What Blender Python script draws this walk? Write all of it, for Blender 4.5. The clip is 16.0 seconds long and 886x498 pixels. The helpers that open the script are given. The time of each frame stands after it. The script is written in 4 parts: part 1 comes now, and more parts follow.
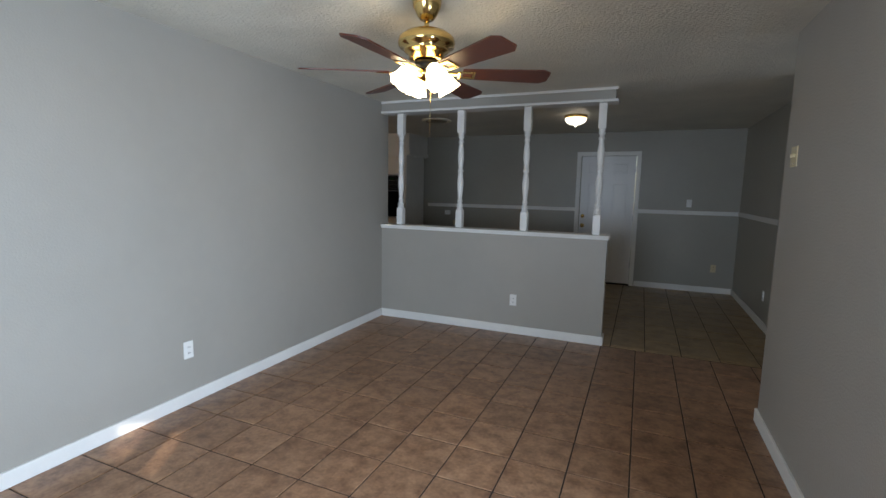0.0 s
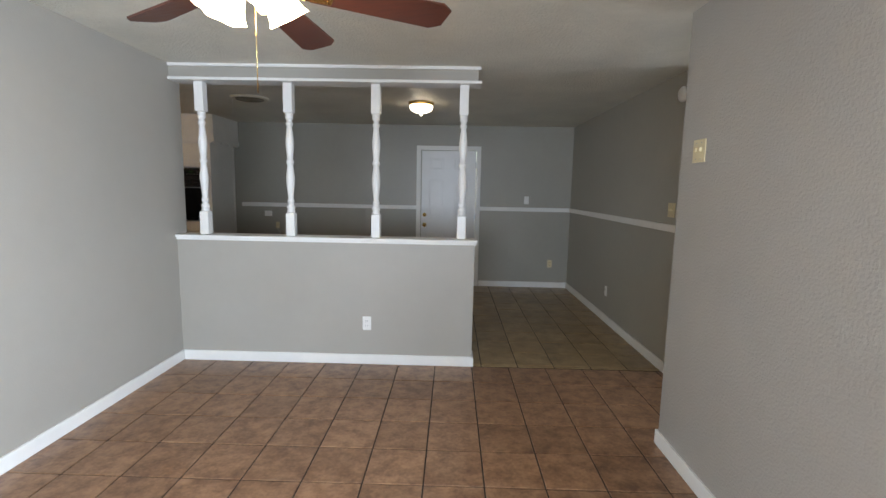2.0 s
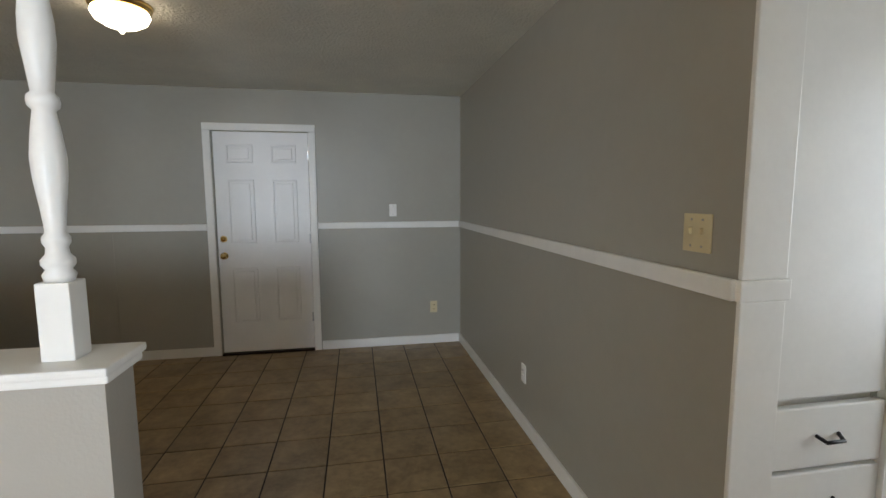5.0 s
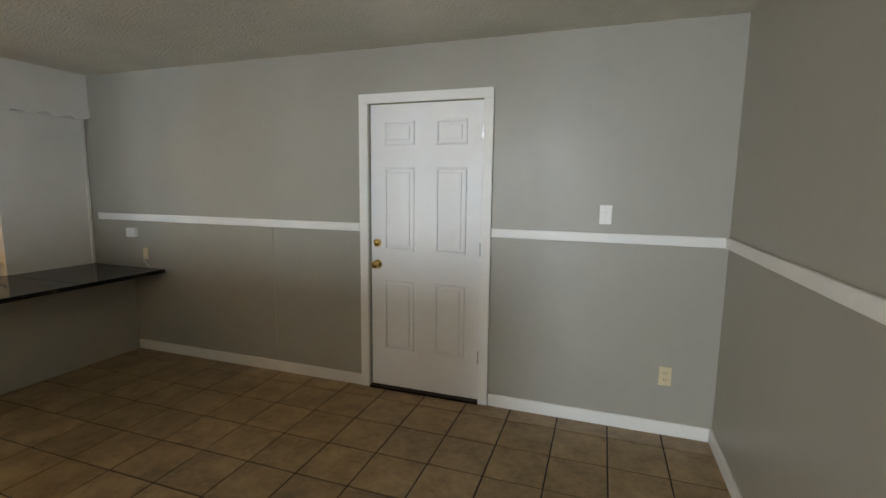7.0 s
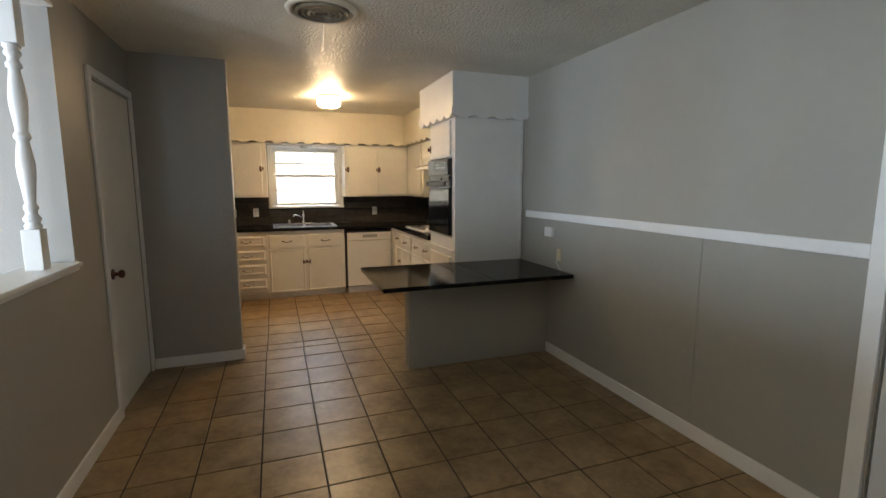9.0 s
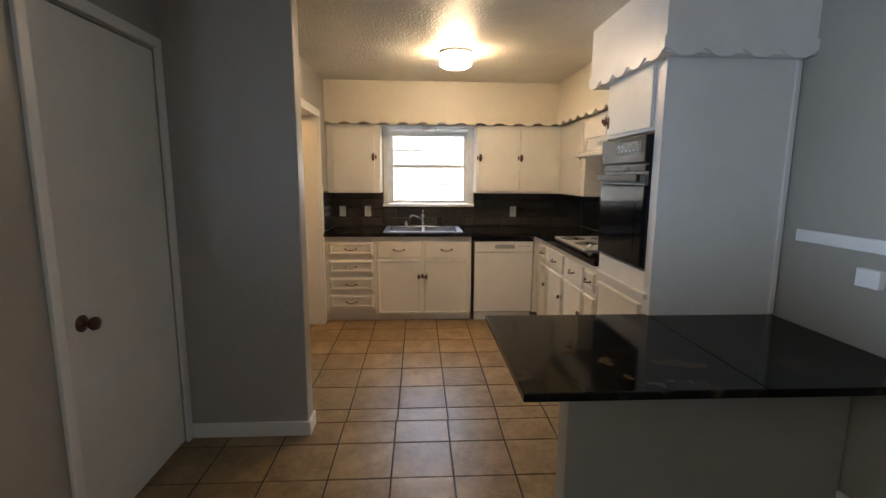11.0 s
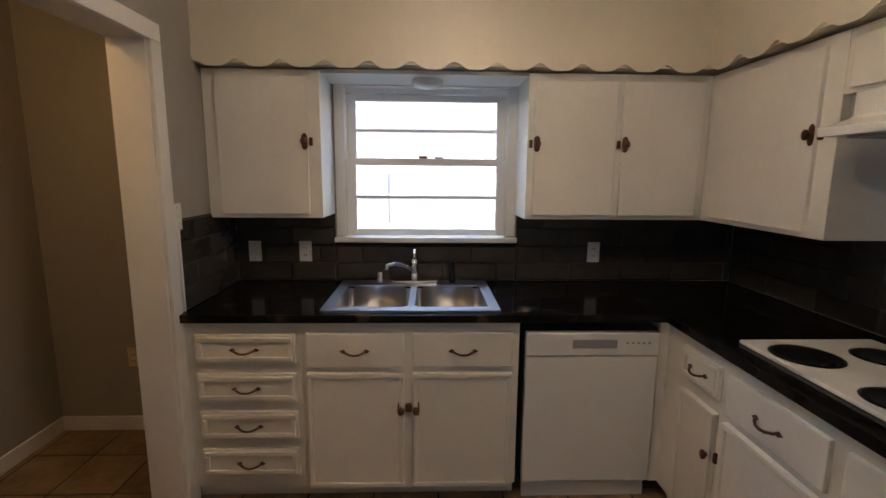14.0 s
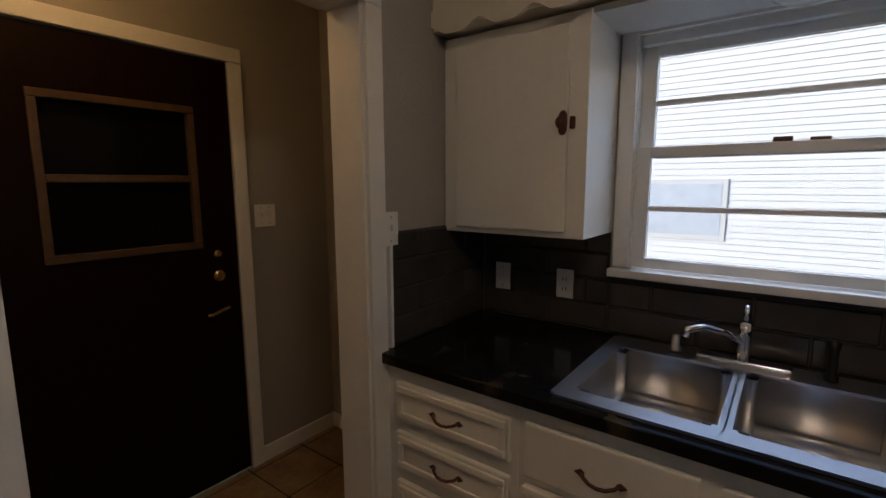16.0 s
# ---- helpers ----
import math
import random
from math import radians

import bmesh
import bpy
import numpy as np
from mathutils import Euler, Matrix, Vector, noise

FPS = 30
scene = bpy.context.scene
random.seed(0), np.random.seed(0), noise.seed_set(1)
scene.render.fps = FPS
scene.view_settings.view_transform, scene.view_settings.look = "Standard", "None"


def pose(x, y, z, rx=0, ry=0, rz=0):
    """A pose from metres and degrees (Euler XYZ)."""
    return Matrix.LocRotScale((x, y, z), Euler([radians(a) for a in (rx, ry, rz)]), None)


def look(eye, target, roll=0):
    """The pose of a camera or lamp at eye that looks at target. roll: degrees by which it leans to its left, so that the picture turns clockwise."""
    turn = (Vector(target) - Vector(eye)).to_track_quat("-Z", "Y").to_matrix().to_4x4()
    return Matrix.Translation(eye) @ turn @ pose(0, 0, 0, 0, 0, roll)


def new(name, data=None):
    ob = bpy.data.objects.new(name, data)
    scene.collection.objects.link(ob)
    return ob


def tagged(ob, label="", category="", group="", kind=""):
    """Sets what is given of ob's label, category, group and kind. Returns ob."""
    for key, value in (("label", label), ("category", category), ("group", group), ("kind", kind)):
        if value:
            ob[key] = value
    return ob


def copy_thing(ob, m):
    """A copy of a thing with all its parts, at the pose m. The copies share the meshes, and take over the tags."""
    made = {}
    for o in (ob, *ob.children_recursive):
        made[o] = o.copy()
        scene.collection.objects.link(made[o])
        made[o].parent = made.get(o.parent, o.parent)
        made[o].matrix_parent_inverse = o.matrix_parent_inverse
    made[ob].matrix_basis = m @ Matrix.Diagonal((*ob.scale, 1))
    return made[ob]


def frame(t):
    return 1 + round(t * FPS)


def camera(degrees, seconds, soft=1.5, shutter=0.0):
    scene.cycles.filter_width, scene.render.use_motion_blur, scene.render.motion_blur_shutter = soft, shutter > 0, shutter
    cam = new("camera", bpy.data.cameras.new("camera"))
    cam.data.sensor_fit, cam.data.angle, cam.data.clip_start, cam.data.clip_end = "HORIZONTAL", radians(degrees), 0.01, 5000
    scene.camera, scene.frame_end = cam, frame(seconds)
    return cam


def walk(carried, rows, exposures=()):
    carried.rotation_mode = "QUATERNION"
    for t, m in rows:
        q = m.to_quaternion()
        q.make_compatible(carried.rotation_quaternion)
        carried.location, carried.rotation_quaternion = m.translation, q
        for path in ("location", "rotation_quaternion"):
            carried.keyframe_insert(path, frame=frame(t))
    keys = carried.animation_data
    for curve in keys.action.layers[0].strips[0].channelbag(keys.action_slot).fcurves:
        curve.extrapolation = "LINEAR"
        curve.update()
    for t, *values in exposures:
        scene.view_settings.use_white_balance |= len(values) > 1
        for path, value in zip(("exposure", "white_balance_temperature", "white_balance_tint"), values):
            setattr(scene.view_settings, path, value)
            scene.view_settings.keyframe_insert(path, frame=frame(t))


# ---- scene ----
cam = camera(87.5, 16.0)
PATH = [
    (0, (0.141, -0.19, 1.462), (-0.636, 1.636, 1.21), 1.1),
    (0.5, (-0.013, -0.092, 1.482), (-0.793, 1.732, 1.226), 1.3),
    (1, (-0.135, 0.076, 1.482), (-0.681, 1.983, 1.227), 1.2),
    (1.5, (-0.238, 0.346, 1.49), (-0.526, 2.308, 1.231), 1.2),
    (2, (-0.321, 0.655, 1.472), (-0.358, 2.638, 1.217), 1.1),
    (2.4, (-0.324, 0.93, 1.473), (-0.123, 2.904, 1.218), 1.0),
    (2.5, (-0.318, 1.017, 1.471), (-0.057, 2.983, 1.21), 0.9),
    (3, (-0.186, 1.446, 1.482), (0.172, 3.396, 1.217), 0.7),
    (3.5, (-0.057, 1.912, 1.472), (0.318, 3.859, 1.211), 0.7),
    (4, (0.096, 2.372, 1.467), (0.51, 4.311, 1.201), 0.7),
    (4.2, (0.157, 2.544, 1.471), (0.579, 4.482, 1.219), 0.1),
    (6.3, (0.767, 4.295, 1.395), (0.758, 6.284, 1.189), 0.7),
    (6.5, (0.734, 4.438, 1.395), (0.606, 6.423, 1.186), 0.8),
    (7, (0.774, 4.749, 1.486), (0.132, 6.625, 1.222), 0.7),
    (7.5, (0.702, 5.024, 1.52), (-0.363, 6.691, 1.226), 0.4),
    (8, (0.576, 5.202, 1.504), (-0.839, 6.586, 1.221), 0.0),
    (8.5, (0.471, 5.389, 1.488), (-1.249, 6.372, 1.213), -0.2),
    (9, (0.248, 5.511, 1.455), (-1.615, 6.186, 1.181), -0.0),
    (9.5, (-0.101, 5.608, 1.463), (-2.034, 6.039, 1.187), -0.1),
    (9.7, (-0.238, 5.652, 1.437), (-2.19, 5.998, 1.171), -0.1),
    (11.8, (-2.079, 5.856, 1.501), (-4.053, 5.925, 1.191), 0.4),
    (12, (-2.246, 5.83, 1.507), (-4.223, 5.899, 1.21), 0.5),
    (12.5, (-2.697, 5.865, 1.499), (-4.673, 5.918, 1.194), 0.4),
    (13, (-3.152, 5.888, 1.514), (-5.124, 5.973, 1.193), 0.5),
    (13.5, (-3.588, 5.896, 1.517), (-5.56, 5.979, 1.195), 0.5),
    (14, (-3.988, 5.957, 1.515), (-5.962, 6.02, 1.196), 0.5),
    (14.5, (-4.327, 5.938, 1.469), (-6.301, 5.828, 1.17), 0.4),
    (15, (-4.582, 5.881, 1.491), (-6.526, 5.522, 1.19), 0.3),
    (15.5, (-4.753, 5.888, 1.491), (-6.566, 5.097, 1.193), 0.0),
    (16, (-4.848, 5.958, 1.477), (-6.434, 4.772, 1.196), -0.2),
]
EXPOSURES = [(0, -0.15, 7000, 10), (1.0, 0.33, 7100, 11), (1.5, 0.66, 7200, 12), (2.5, 1.1, 7500, 12), (4.2, 1.15, 7500, 11), (6.5, 1.85, 8200, 10), (8.0, 1.9, 7200, 9), (9.5, 2.0, 6900, 9), (12.0, 1.85, 5700, 12), (13.0, 1.6, 5450, 12), (14.0, 1.1, 5600, 13), (14.5, 0.75, 5700, 13), (16.0, 0.15, 5600, 14)]
walk(cam, [(t, look(eye, target, roll)) for t, eye, target, roll in PATH], EXPOSURES)

# ---- world, sun, large lights ----
def setup_light():
    w = bpy.data.worlds.new("world"); scene.world = w; w.use_nodes = True
    nt = w.node_tree
    sky = nt.nodes.new("ShaderNodeTexSky"); sky.sky_type = "NISHITA"; sky.sun_disc = False
    sky.sun_elevation = math.asin(0.33); sky.sun_rotation = radians(148)
    nt.links.new(sky.outputs[0], nt.nodes["Background"].inputs[0])
    nt.nodes["Background"].inputs[1].default_value = 0.15
    sun = bpy.data.lights.new("sun", "SUN"); sun.energy = 5.0; sun.angle = radians(0.5); sun.color = (1, 0.95, 0.88)
    o = new("sun", sun); o.matrix_world = look((0, 0, 0), (-0.5, 0.8, -0.33))
    # Rectangular area lamps, all unseen, added to fill the rooms with daylight.
    def fill_lamp(name, eye, target, sx, sy, power, color, spread=3.1):
        a = bpy.data.lights.new(name, "AREA"); a.shape = "RECTANGLE"; a.size, a.size_y, a.energy, a.color, a.spread = sx, sy, power, color, spread
        o = new(name, a); o.matrix_world = look(eye, target)
    # Fill for daylight from the front; its window is assumed and out of view.
    fill_lamp("front_daylight_fill", (-0.95, -2.42, 1.35), (-0.95, 0.6, 1.25), 1.5, 1.3, 84, (0.58, 0.75, 1.0), 2.6)
    # Made-up lamp at the right wall, added to brighten the left wall.
    fill_lamp("side_wall_fill", (0.90, 0.75, 1.05), (-1.6, 1.10, 0.70), 0.8, 0.8, 62, (0.56, 0.74, 1.0), 2.1)
    # Added lamp out of view at the hall end, brightens the linen cabinet.
    fill_lamp("hall_end_fill", (3.165, 3.80, 1.25), (0, 3.75, 1.05), 0.8, 1.5, 9, (0.66, 0.80, 1.0), 2.6)
    # Extra lamp outside, above the visible glass, strengthens the kitchen window's daylight.
    fill_lamp("kitchen_daylight_fill", (-7.45, 5.945, 2.55), (-5.2, 6.1, 1.0), 1.4, 0.7, 18, (0.72, 0.84, 1.0))


setup_light()

# ---- materials ----
def mat(name, color, rough=0.5, metal=0.0, var=0.12, scale=6.0, bump=0.0, bump_scale=120.0, relief=0.006, stain=0.0, stain_color=(0.1, 0.08, 0.06), rand=0.0, stain_at=(0.52, 0.72), emit=0.0, emit_color=None, spec=0.5, coat=0.0, grain=None):
    m = bpy.data.materials.new(name); m.use_nodes = True
    nt = m.node_tree; N, L = nt.nodes, nt.links; b = N["Principled BSDF"]
    b.inputs["Roughness"].default_value, b.inputs["Metallic"].default_value = rough, metal
    b.inputs["Specular IOR Level"].default_value = spec
    b.inputs["Coat Weight"].default_value = coat
    tc = N.new("ShaderNodeTexCoord"); src = tc.outputs["Object"]
    if grain:
        mp = N.new("ShaderNodeMapping"); mp.inputs["Scale"].default_value = grain; L.new(src, mp.inputs[0]); src = mp.outputs[0]
    if rand:
        oi = N.new("ShaderNodeObjectInfo"); va = N.new("ShaderNodeVectorMath"); va.operation = "ADD"
        sc = N.new("ShaderNodeMath"); sc.operation = "MULTIPLY"; sc.inputs[1].default_value = 57.0
        L.new(oi.outputs["Random"], sc.inputs[0]); L.new(src, va.inputs[0]); L.new(sc.outputs[0], va.inputs[1]); src = va.outputs[0]
    def noise_tex(s, detail=5):
        n = N.new("ShaderNodeTexNoise"); n.inputs["Scale"].default_value = s; n.inputs["Detail"].default_value = detail; L.new(src, n.inputs["Vector"]); return n
    n1 = noise_tex(scale); n2 = noise_tex(scale * 9)
    mx = N.new("ShaderNodeMath"); mx.operation = "MULTIPLY_ADD"; L.new(n2.outputs[0], mx.inputs[0]); mx.inputs[1].default_value = 0.35; L.new(n1.outputs[0], mx.inputs[2])
    r = N.new("ShaderNodeValToRGB")
    lo = [c * (1 - var) for c in color]; hi = [min(1, c * (1 + var)) for c in color]
    r.color_ramp.elements[0].position, r.color_ramp.elements[1].position = 0.42, 0.92
    r.color_ramp.elements[0].color, r.color_ramp.elements[1].color = (*lo, 1), (*hi, 1)
    L.new(mx.outputs[0], r.inputs[0]); col = r.outputs[0]
    if rand:
        hv = N.new("ShaderNodeHueSaturation"); mr = N.new("ShaderNodeMapRange"); mr.inputs["To Min"].default_value, mr.inputs["To Max"].default_value = 1 - rand, 1 + rand
        L.new(oi.outputs["Random"], mr.inputs["Value"]); L.new(mr.outputs[0], hv.inputs["Value"]); L.new(col, hv.inputs["Color"]); col = hv.outputs[0]
    if stain:
        n3 = noise_tex(scale * 0.6, 8); sr = N.new("ShaderNodeValToRGB"); sr.color_ramp.elements[0].position, sr.color_ramp.elements[1].position = stain_at
        sr.color_ramp.elements[0].color, sr.color_ramp.elements[1].color = (0, 0, 0, 1), (stain, stain, stain, 1)
        L.new(n3.outputs[0], sr.inputs[0]); mc = N.new("ShaderNodeMixRGB"); L.new(sr.outputs[0], mc.inputs[0]); L.new(col, mc.inputs[1]); mc.inputs[2].default_value = (*stain_color, 1); col = mc.outputs[0]
    L.new(col, b.inputs["Base Color"])
    rr = N.new("ShaderNodeMapRange"); rr.inputs["To Min"].default_value, rr.inputs["To Max"].default_value = max(0.02, rough - 0.08), min(1, rough + 0.1)
    L.new(n1.outputs[0], rr.inputs["Value"]); L.new(rr.outputs[0], b.inputs["Roughness"])
    if bump:
        nb = noise_tex(bump_scale, 3); bp = N.new("ShaderNodeBump"); bp.inputs["Strength"].default_value = bump; bp.inputs["Distance"].default_value = relief
        L.new(nb.outputs[0], bp.inputs["Height"]); L.new(bp.outputs[0], b.inputs["Normal"])
    if emit:
        b.inputs["Emission Strength"].default_value = emit; b.inputs["Emission Color"].default_value = (*(emit_color or color), 1)
    return m


WALL = mat("greige_wall_paint", (0.375, 0.353, 0.312), 0.42, var=0.04, scale=1.4, bump=0.2, bump_scale=95, relief=0.005, spec=0.5)
ROUGHWALL = mat("greige_textured_wall_paint", (0.375, 0.355, 0.325), 0.36, var=0.04, scale=1.4, bump=0.5, bump_scale=80, relief=0.006, spec=0.55)
PANEL = mat("greige_panel_paint", (0.36, 0.343, 0.295), 0.38, var=0.05, scale=1.8, bump=0.08, bump_scale=40, spec=0.45)
CREAM = mat("cream_soffit_paint", (0.74, 0.68, 0.55), 0.4, var=0.05, scale=2, bump=0.1, bump_scale=60)
CEIL = mat("textured_ceiling", (0.72, 0.69, 0.60), 0.45, var=0.1, scale=2.2, bump=1.0, bump_scale=55, relief=0.010, spec=0.6)
TRIM = mat("white_trim_paint", (0.80, 0.79, 0.76), 0.35, var=0.04, scale=5, bump=0.05, bump_scale=30)
CAB = mat("white_cabinet_paint", (0.80, 0.775, 0.71), 0.34, var=0.05, scale=4, bump=0.1, bump_scale=45)
DOORW = mat("white_door_paint", (0.82, 0.82, 0.82), 0.34, var=0.03, scale=4)


def tile_mat(name, dark, light, scale, rough, spread):
    """Glazed ceramic: cloudy two-tone mottling with fine flecks, shifted from tile to tile."""
    m = bpy.data.materials.new(name); m.use_nodes = True
    nt = m.node_tree; N, L = nt.nodes, nt.links; b = N["Principled BSDF"]
    tc, oi = N.new("ShaderNodeTexCoord"), N.new("ShaderNodeObjectInfo")
    k = N.new("ShaderNodeMath"); k.operation = "MULTIPLY"; k.inputs[1].default_value = 31.0; L.new(oi.outputs["Random"], k.inputs[0])
    at = N.new("ShaderNodeVectorMath"); at.operation = "ADD"; L.new(tc.outputs["Object"], at.inputs[0]); L.new(k.outputs[0], at.inputs[1])
    def cloud(size, detail, rough_):
        n = N.new("ShaderNodeTexNoise"); n.inputs["Scale"].default_value = size; n.inputs["Detail"].default_value = detail; n.inputs["Roughness"].default_value = rough_
        L.new(at.outputs[0], n.inputs["Vector"]); return n.outputs[0]
    big, fine, dents = cloud(scale, 6, 0.62), cloud(scale * 4.5, 4, 0.6), cloud(scale * 2.2, 3, 0.5)
    mix = N.new("ShaderNodeMath"); mix.operation = "MULTIPLY_ADD"; L.new(fine, mix.inputs[0]); mix.inputs[1].default_value = 0.45; L.new(big, mix.inputs[2])
    ramp = N.new("ShaderNodeValToRGB"); e = ramp.color_ramp.elements
    e[0].position, e[1].position, e[0].color, e[1].color = 0.52, 0.95, (*dark, 1), (*light, 1)
    L.new(mix.outputs[0], ramp.inputs[0])
    hv, mr = N.new("ShaderNodeHueSaturation"), N.new("ShaderNodeMapRange")
    mr.inputs["To Min"].default_value, mr.inputs["To Max"].default_value = 1 - spread, 1 + spread
    L.new(oi.outputs["Random"], mr.inputs["Value"]); L.new(mr.outputs[0], hv.inputs["Value"]); L.new(ramp.outputs[0], hv.inputs["Color"]); L.new(hv.outputs[0], b.inputs["Base Color"])
    rr = N.new("ShaderNodeMapRange"); rr.inputs["To Min"].default_value, rr.inputs["To Max"].default_value = rough - 0.06, rough + 0.12
    L.new(fine, rr.inputs["Value"]); L.new(rr.outputs[0], b.inputs["Roughness"])
    bp = N.new("ShaderNodeBump"); bp.inputs["Strength"].default_value = 0.25; bp.inputs["Distance"].default_value = 0.006
    L.new(dents, bp.inputs["Height"]); L.new(bp.outputs[0], b.inputs["Normal"])
    return m


TILE_L = tile_mat("brown_ceramic_tile", (0.135, 0.063, 0.034), (0.38, 0.215, 0.122), 11, 0.30, 0.10)
TILE_D = tile_mat("tan_ceramic_tile", (0.18, 0.115, 0.052), (0.39, 0.27, 0.14), 6, 0.29, 0.10)
GROUT = mat("dark_grout", (0.028, 0.02, 0.016), 0.9, var=0.3, scale=20)
STONE = mat("black_granite", (0.008, 0.0075, 0.0075), 0.08, var=0.5, scale=13, stain=0.35, stain_color=(0.14, 0.10, 0.055), stain_at=(0.57, 0.68), spec=0.11)
SPLASH = mat("grey_glass_tile", (0.055, 0.048, 0.042), 0.16, var=0.2, scale=9, rand=0.22, spec=0.5)
SPLASH_GROUT = mat("grey_tile_grout", (0.05, 0.045, 0.04), 0.8, var=0.2, scale=30)
STEEL = mat("brushed_steel", (0.42, 0.42, 0.44), 0.36, metal=1, var=0.02, scale=2)
CHROME = mat("chrome", (0.75, 0.75, 0.76), 0.08, metal=1, var=0.02)
BRASS = mat("polished_brass", (0.80, 0.56, 0.22), 0.14, metal=1, var=0.06)
BRONZE = mat("dark_bronze", (0.12, 0.055, 0.035), 0.38, metal=0.6, var=0.3, scale=40)
BLADE = mat("mahogany_blade", (0.085, 0.022, 0.012), 0.35, var=0.3, scale=10, grain=(1, 8, 8))
DARKDOOR = mat("dark_stained_door", (0.011, 0.0035, 0.002), 0.5, var=0.35, scale=6, spec=0.1, grain=(8, 8, 1))
BLACKG = mat("black_glass", (0.006, 0.006, 0.007), 0.07, var=0.1, spec=0.08)
BLACK = mat("black_enamel", (0.012, 0.012, 0.013), 0.3, var=0.2, scale=20, spec=0.2)
APPL = mat("white_enamel", (0.80, 0.79, 0.76), 0.22, var=0.03)
IVORY = mat("ivory_plastic", (0.66, 0.57, 0.36), 0.35, var=0.05)
WHITEP = mat("white_plastic", (0.82, 0.81, 0.78), 0.3, var=0.03)
GREYP = mat("grey_plastic", (0.35, 0.35, 0.35), 0.4, var=0.1)
SIDING = mat("white_siding", (0.88, 0.88, 0.87), 0.6, var=0.05)
PANE2 = mat("blue_grey_pane", (0.66, 0.71, 0.77), 0.2, var=0.1)
GRASS = mat("dry_lawn", (0.16, 0.15, 0.07), 0.9, var=0.4, scale=3)
SHADE_F = mat("frosted_shade_lit", (0.9, 0.82, 0.66), 0.4, emit=13, emit_color=(1.0, 0.80, 0.50))
SHADE_D = mat("dome_shade_lit", (0.9, 0.88, 0.84), 0.4, emit=3.2, emit_color=(1.0, 0.93, 0.80))
SHADE_K = mat("drum_shade_lit", (0.9, 0.84, 0.7), 0.4, emit=22, emit_color=(1.0, 0.71, 0.42))
SHADE_U = mat("laundry_shade_lit", (0.9, 0.8, 0.6), 0.4, emit=14, emit_color=(1.0, 0.54, 0.17))
SHADE_OFF = mat("white_glass_shade", (0.85, 0.85, 0.85), 0.2, var=0.02)
DISPLAY = mat("oven_display", (0.02, 0.05, 0.02), 0.2, emit=0.03, emit_color=(0.35, 0.9, 0.25))
GLASS = bpy.data.materials.new("window_glass"); GLASS.use_nodes = True
GLASS.node_tree.nodes["Principled BSDF"].inputs["Transmission Weight"].default_value = 1.0
GLASS.node_tree.nodes["Principled BSDF"].inputs["Roughness"].default_value = 0.0
GLASS.node_tree.nodes["Principled BSDF"].inputs["IOR"].default_value = 1.1

# ---- mesh helpers ----
ORIGIN = {}


def box(bm, x0, x1, y0, y1, z0, z1, bev=0.0):
    t = bmesh.new(); bmesh.ops.create_cube(t, size=1)
    sx, sy, sz = x1 - x0, y1 - y0, z1 - z0
    for v in t.verts:
        v.co = ((x0 + x1) / 2 + v.co.x * sx, (y0 + y1) / 2 + v.co.y * sy, (z0 + z1) / 2 + v.co.z * sz)
    if bev:
        bmesh.ops.bevel(t, geom=t.edges[:], offset=min(bev, abs(sx) * .45, abs(sy) * .45, abs(sz) * .45), segments=2, affect="EDGES", profile=0.6)
    join(bm, t); return bm


def join(bm, t, m=None):
    if m: t.transform(m)
    me = bpy.data.meshes.new("tmp"); t.to_mesh(me); t.free(); bm.from_mesh(me); bpy.data.meshes.remove(me)


def boxes(*rows, bev=0.0):
    bm = bmesh.new()
    for r in rows: box(bm, *r, bev=bev)
    return bm


def lathe(profile, seg=24, m=None, bm=None, flute=0.0, flutes=8):
    """Turns rows of (radius, height) round the z axis."""
    t = bmesh.new(); rings = []
    for r, z in profile:
        ring = []
        for i in range(seg):
            a = 2 * math.pi * i / seg
            k = r * (1 + flute * math.cos(flutes * a) * (z - profile[0][1]) / (profile[-1][1] - profile[0][1])) if flute else r
            ring.append(t.verts.new((k * math.cos(a), k * math.sin(a), z)))
        rings.append(ring)
    for a, b in zip(rings, rings[1:]):
        for i in range(seg):
            t.faces.new((a[i], a[(i + 1) % seg], b[(i + 1) % seg], b[i]))
    for ring in (rings[0], rings[-1]):
        if sum((v.co.xy.length for v in ring)) > 1e-4 * seg: t.faces.new(ring)
    bmesh.ops.recalc_face_normals(t, faces=t.faces[:])
    for f in t.faces: f.smooth = True
    if bm is None: bm = bmesh.new()
    join(bm, t, m); return bm


def tube(points, r, seg=10, bm=None):
    t = bmesh.new(); rings = []; pts = [Vector(p) for p in points]
    for i, p in enumerate(pts):
        d = (pts[min(i + 1, len(pts) - 1)] - pts[max(i - 1, 0)]).normalized(); q = d.to_track_quat("Z", "Y")
        rings.append([t.verts.new(p + q @ Vector((r * math.cos(2 * math.pi * k / seg), r * math.sin(2 * math.pi * k / seg), 0))) for k in range(seg)])
    for a, b in zip(rings, rings[1:]):
        for i in range(seg): t.faces.new((a[i], a[(i + 1) % seg], b[(i + 1) % seg], b[i]))
    t.faces.new(rings[0]); t.faces.new(rings[-1])
    bmesh.ops.recalc_face_normals(t, faces=t.faces[:])
    for f in t.faces: f.smooth = True
    if bm is None: bm = bmesh.new()
    join(bm, t); return bm


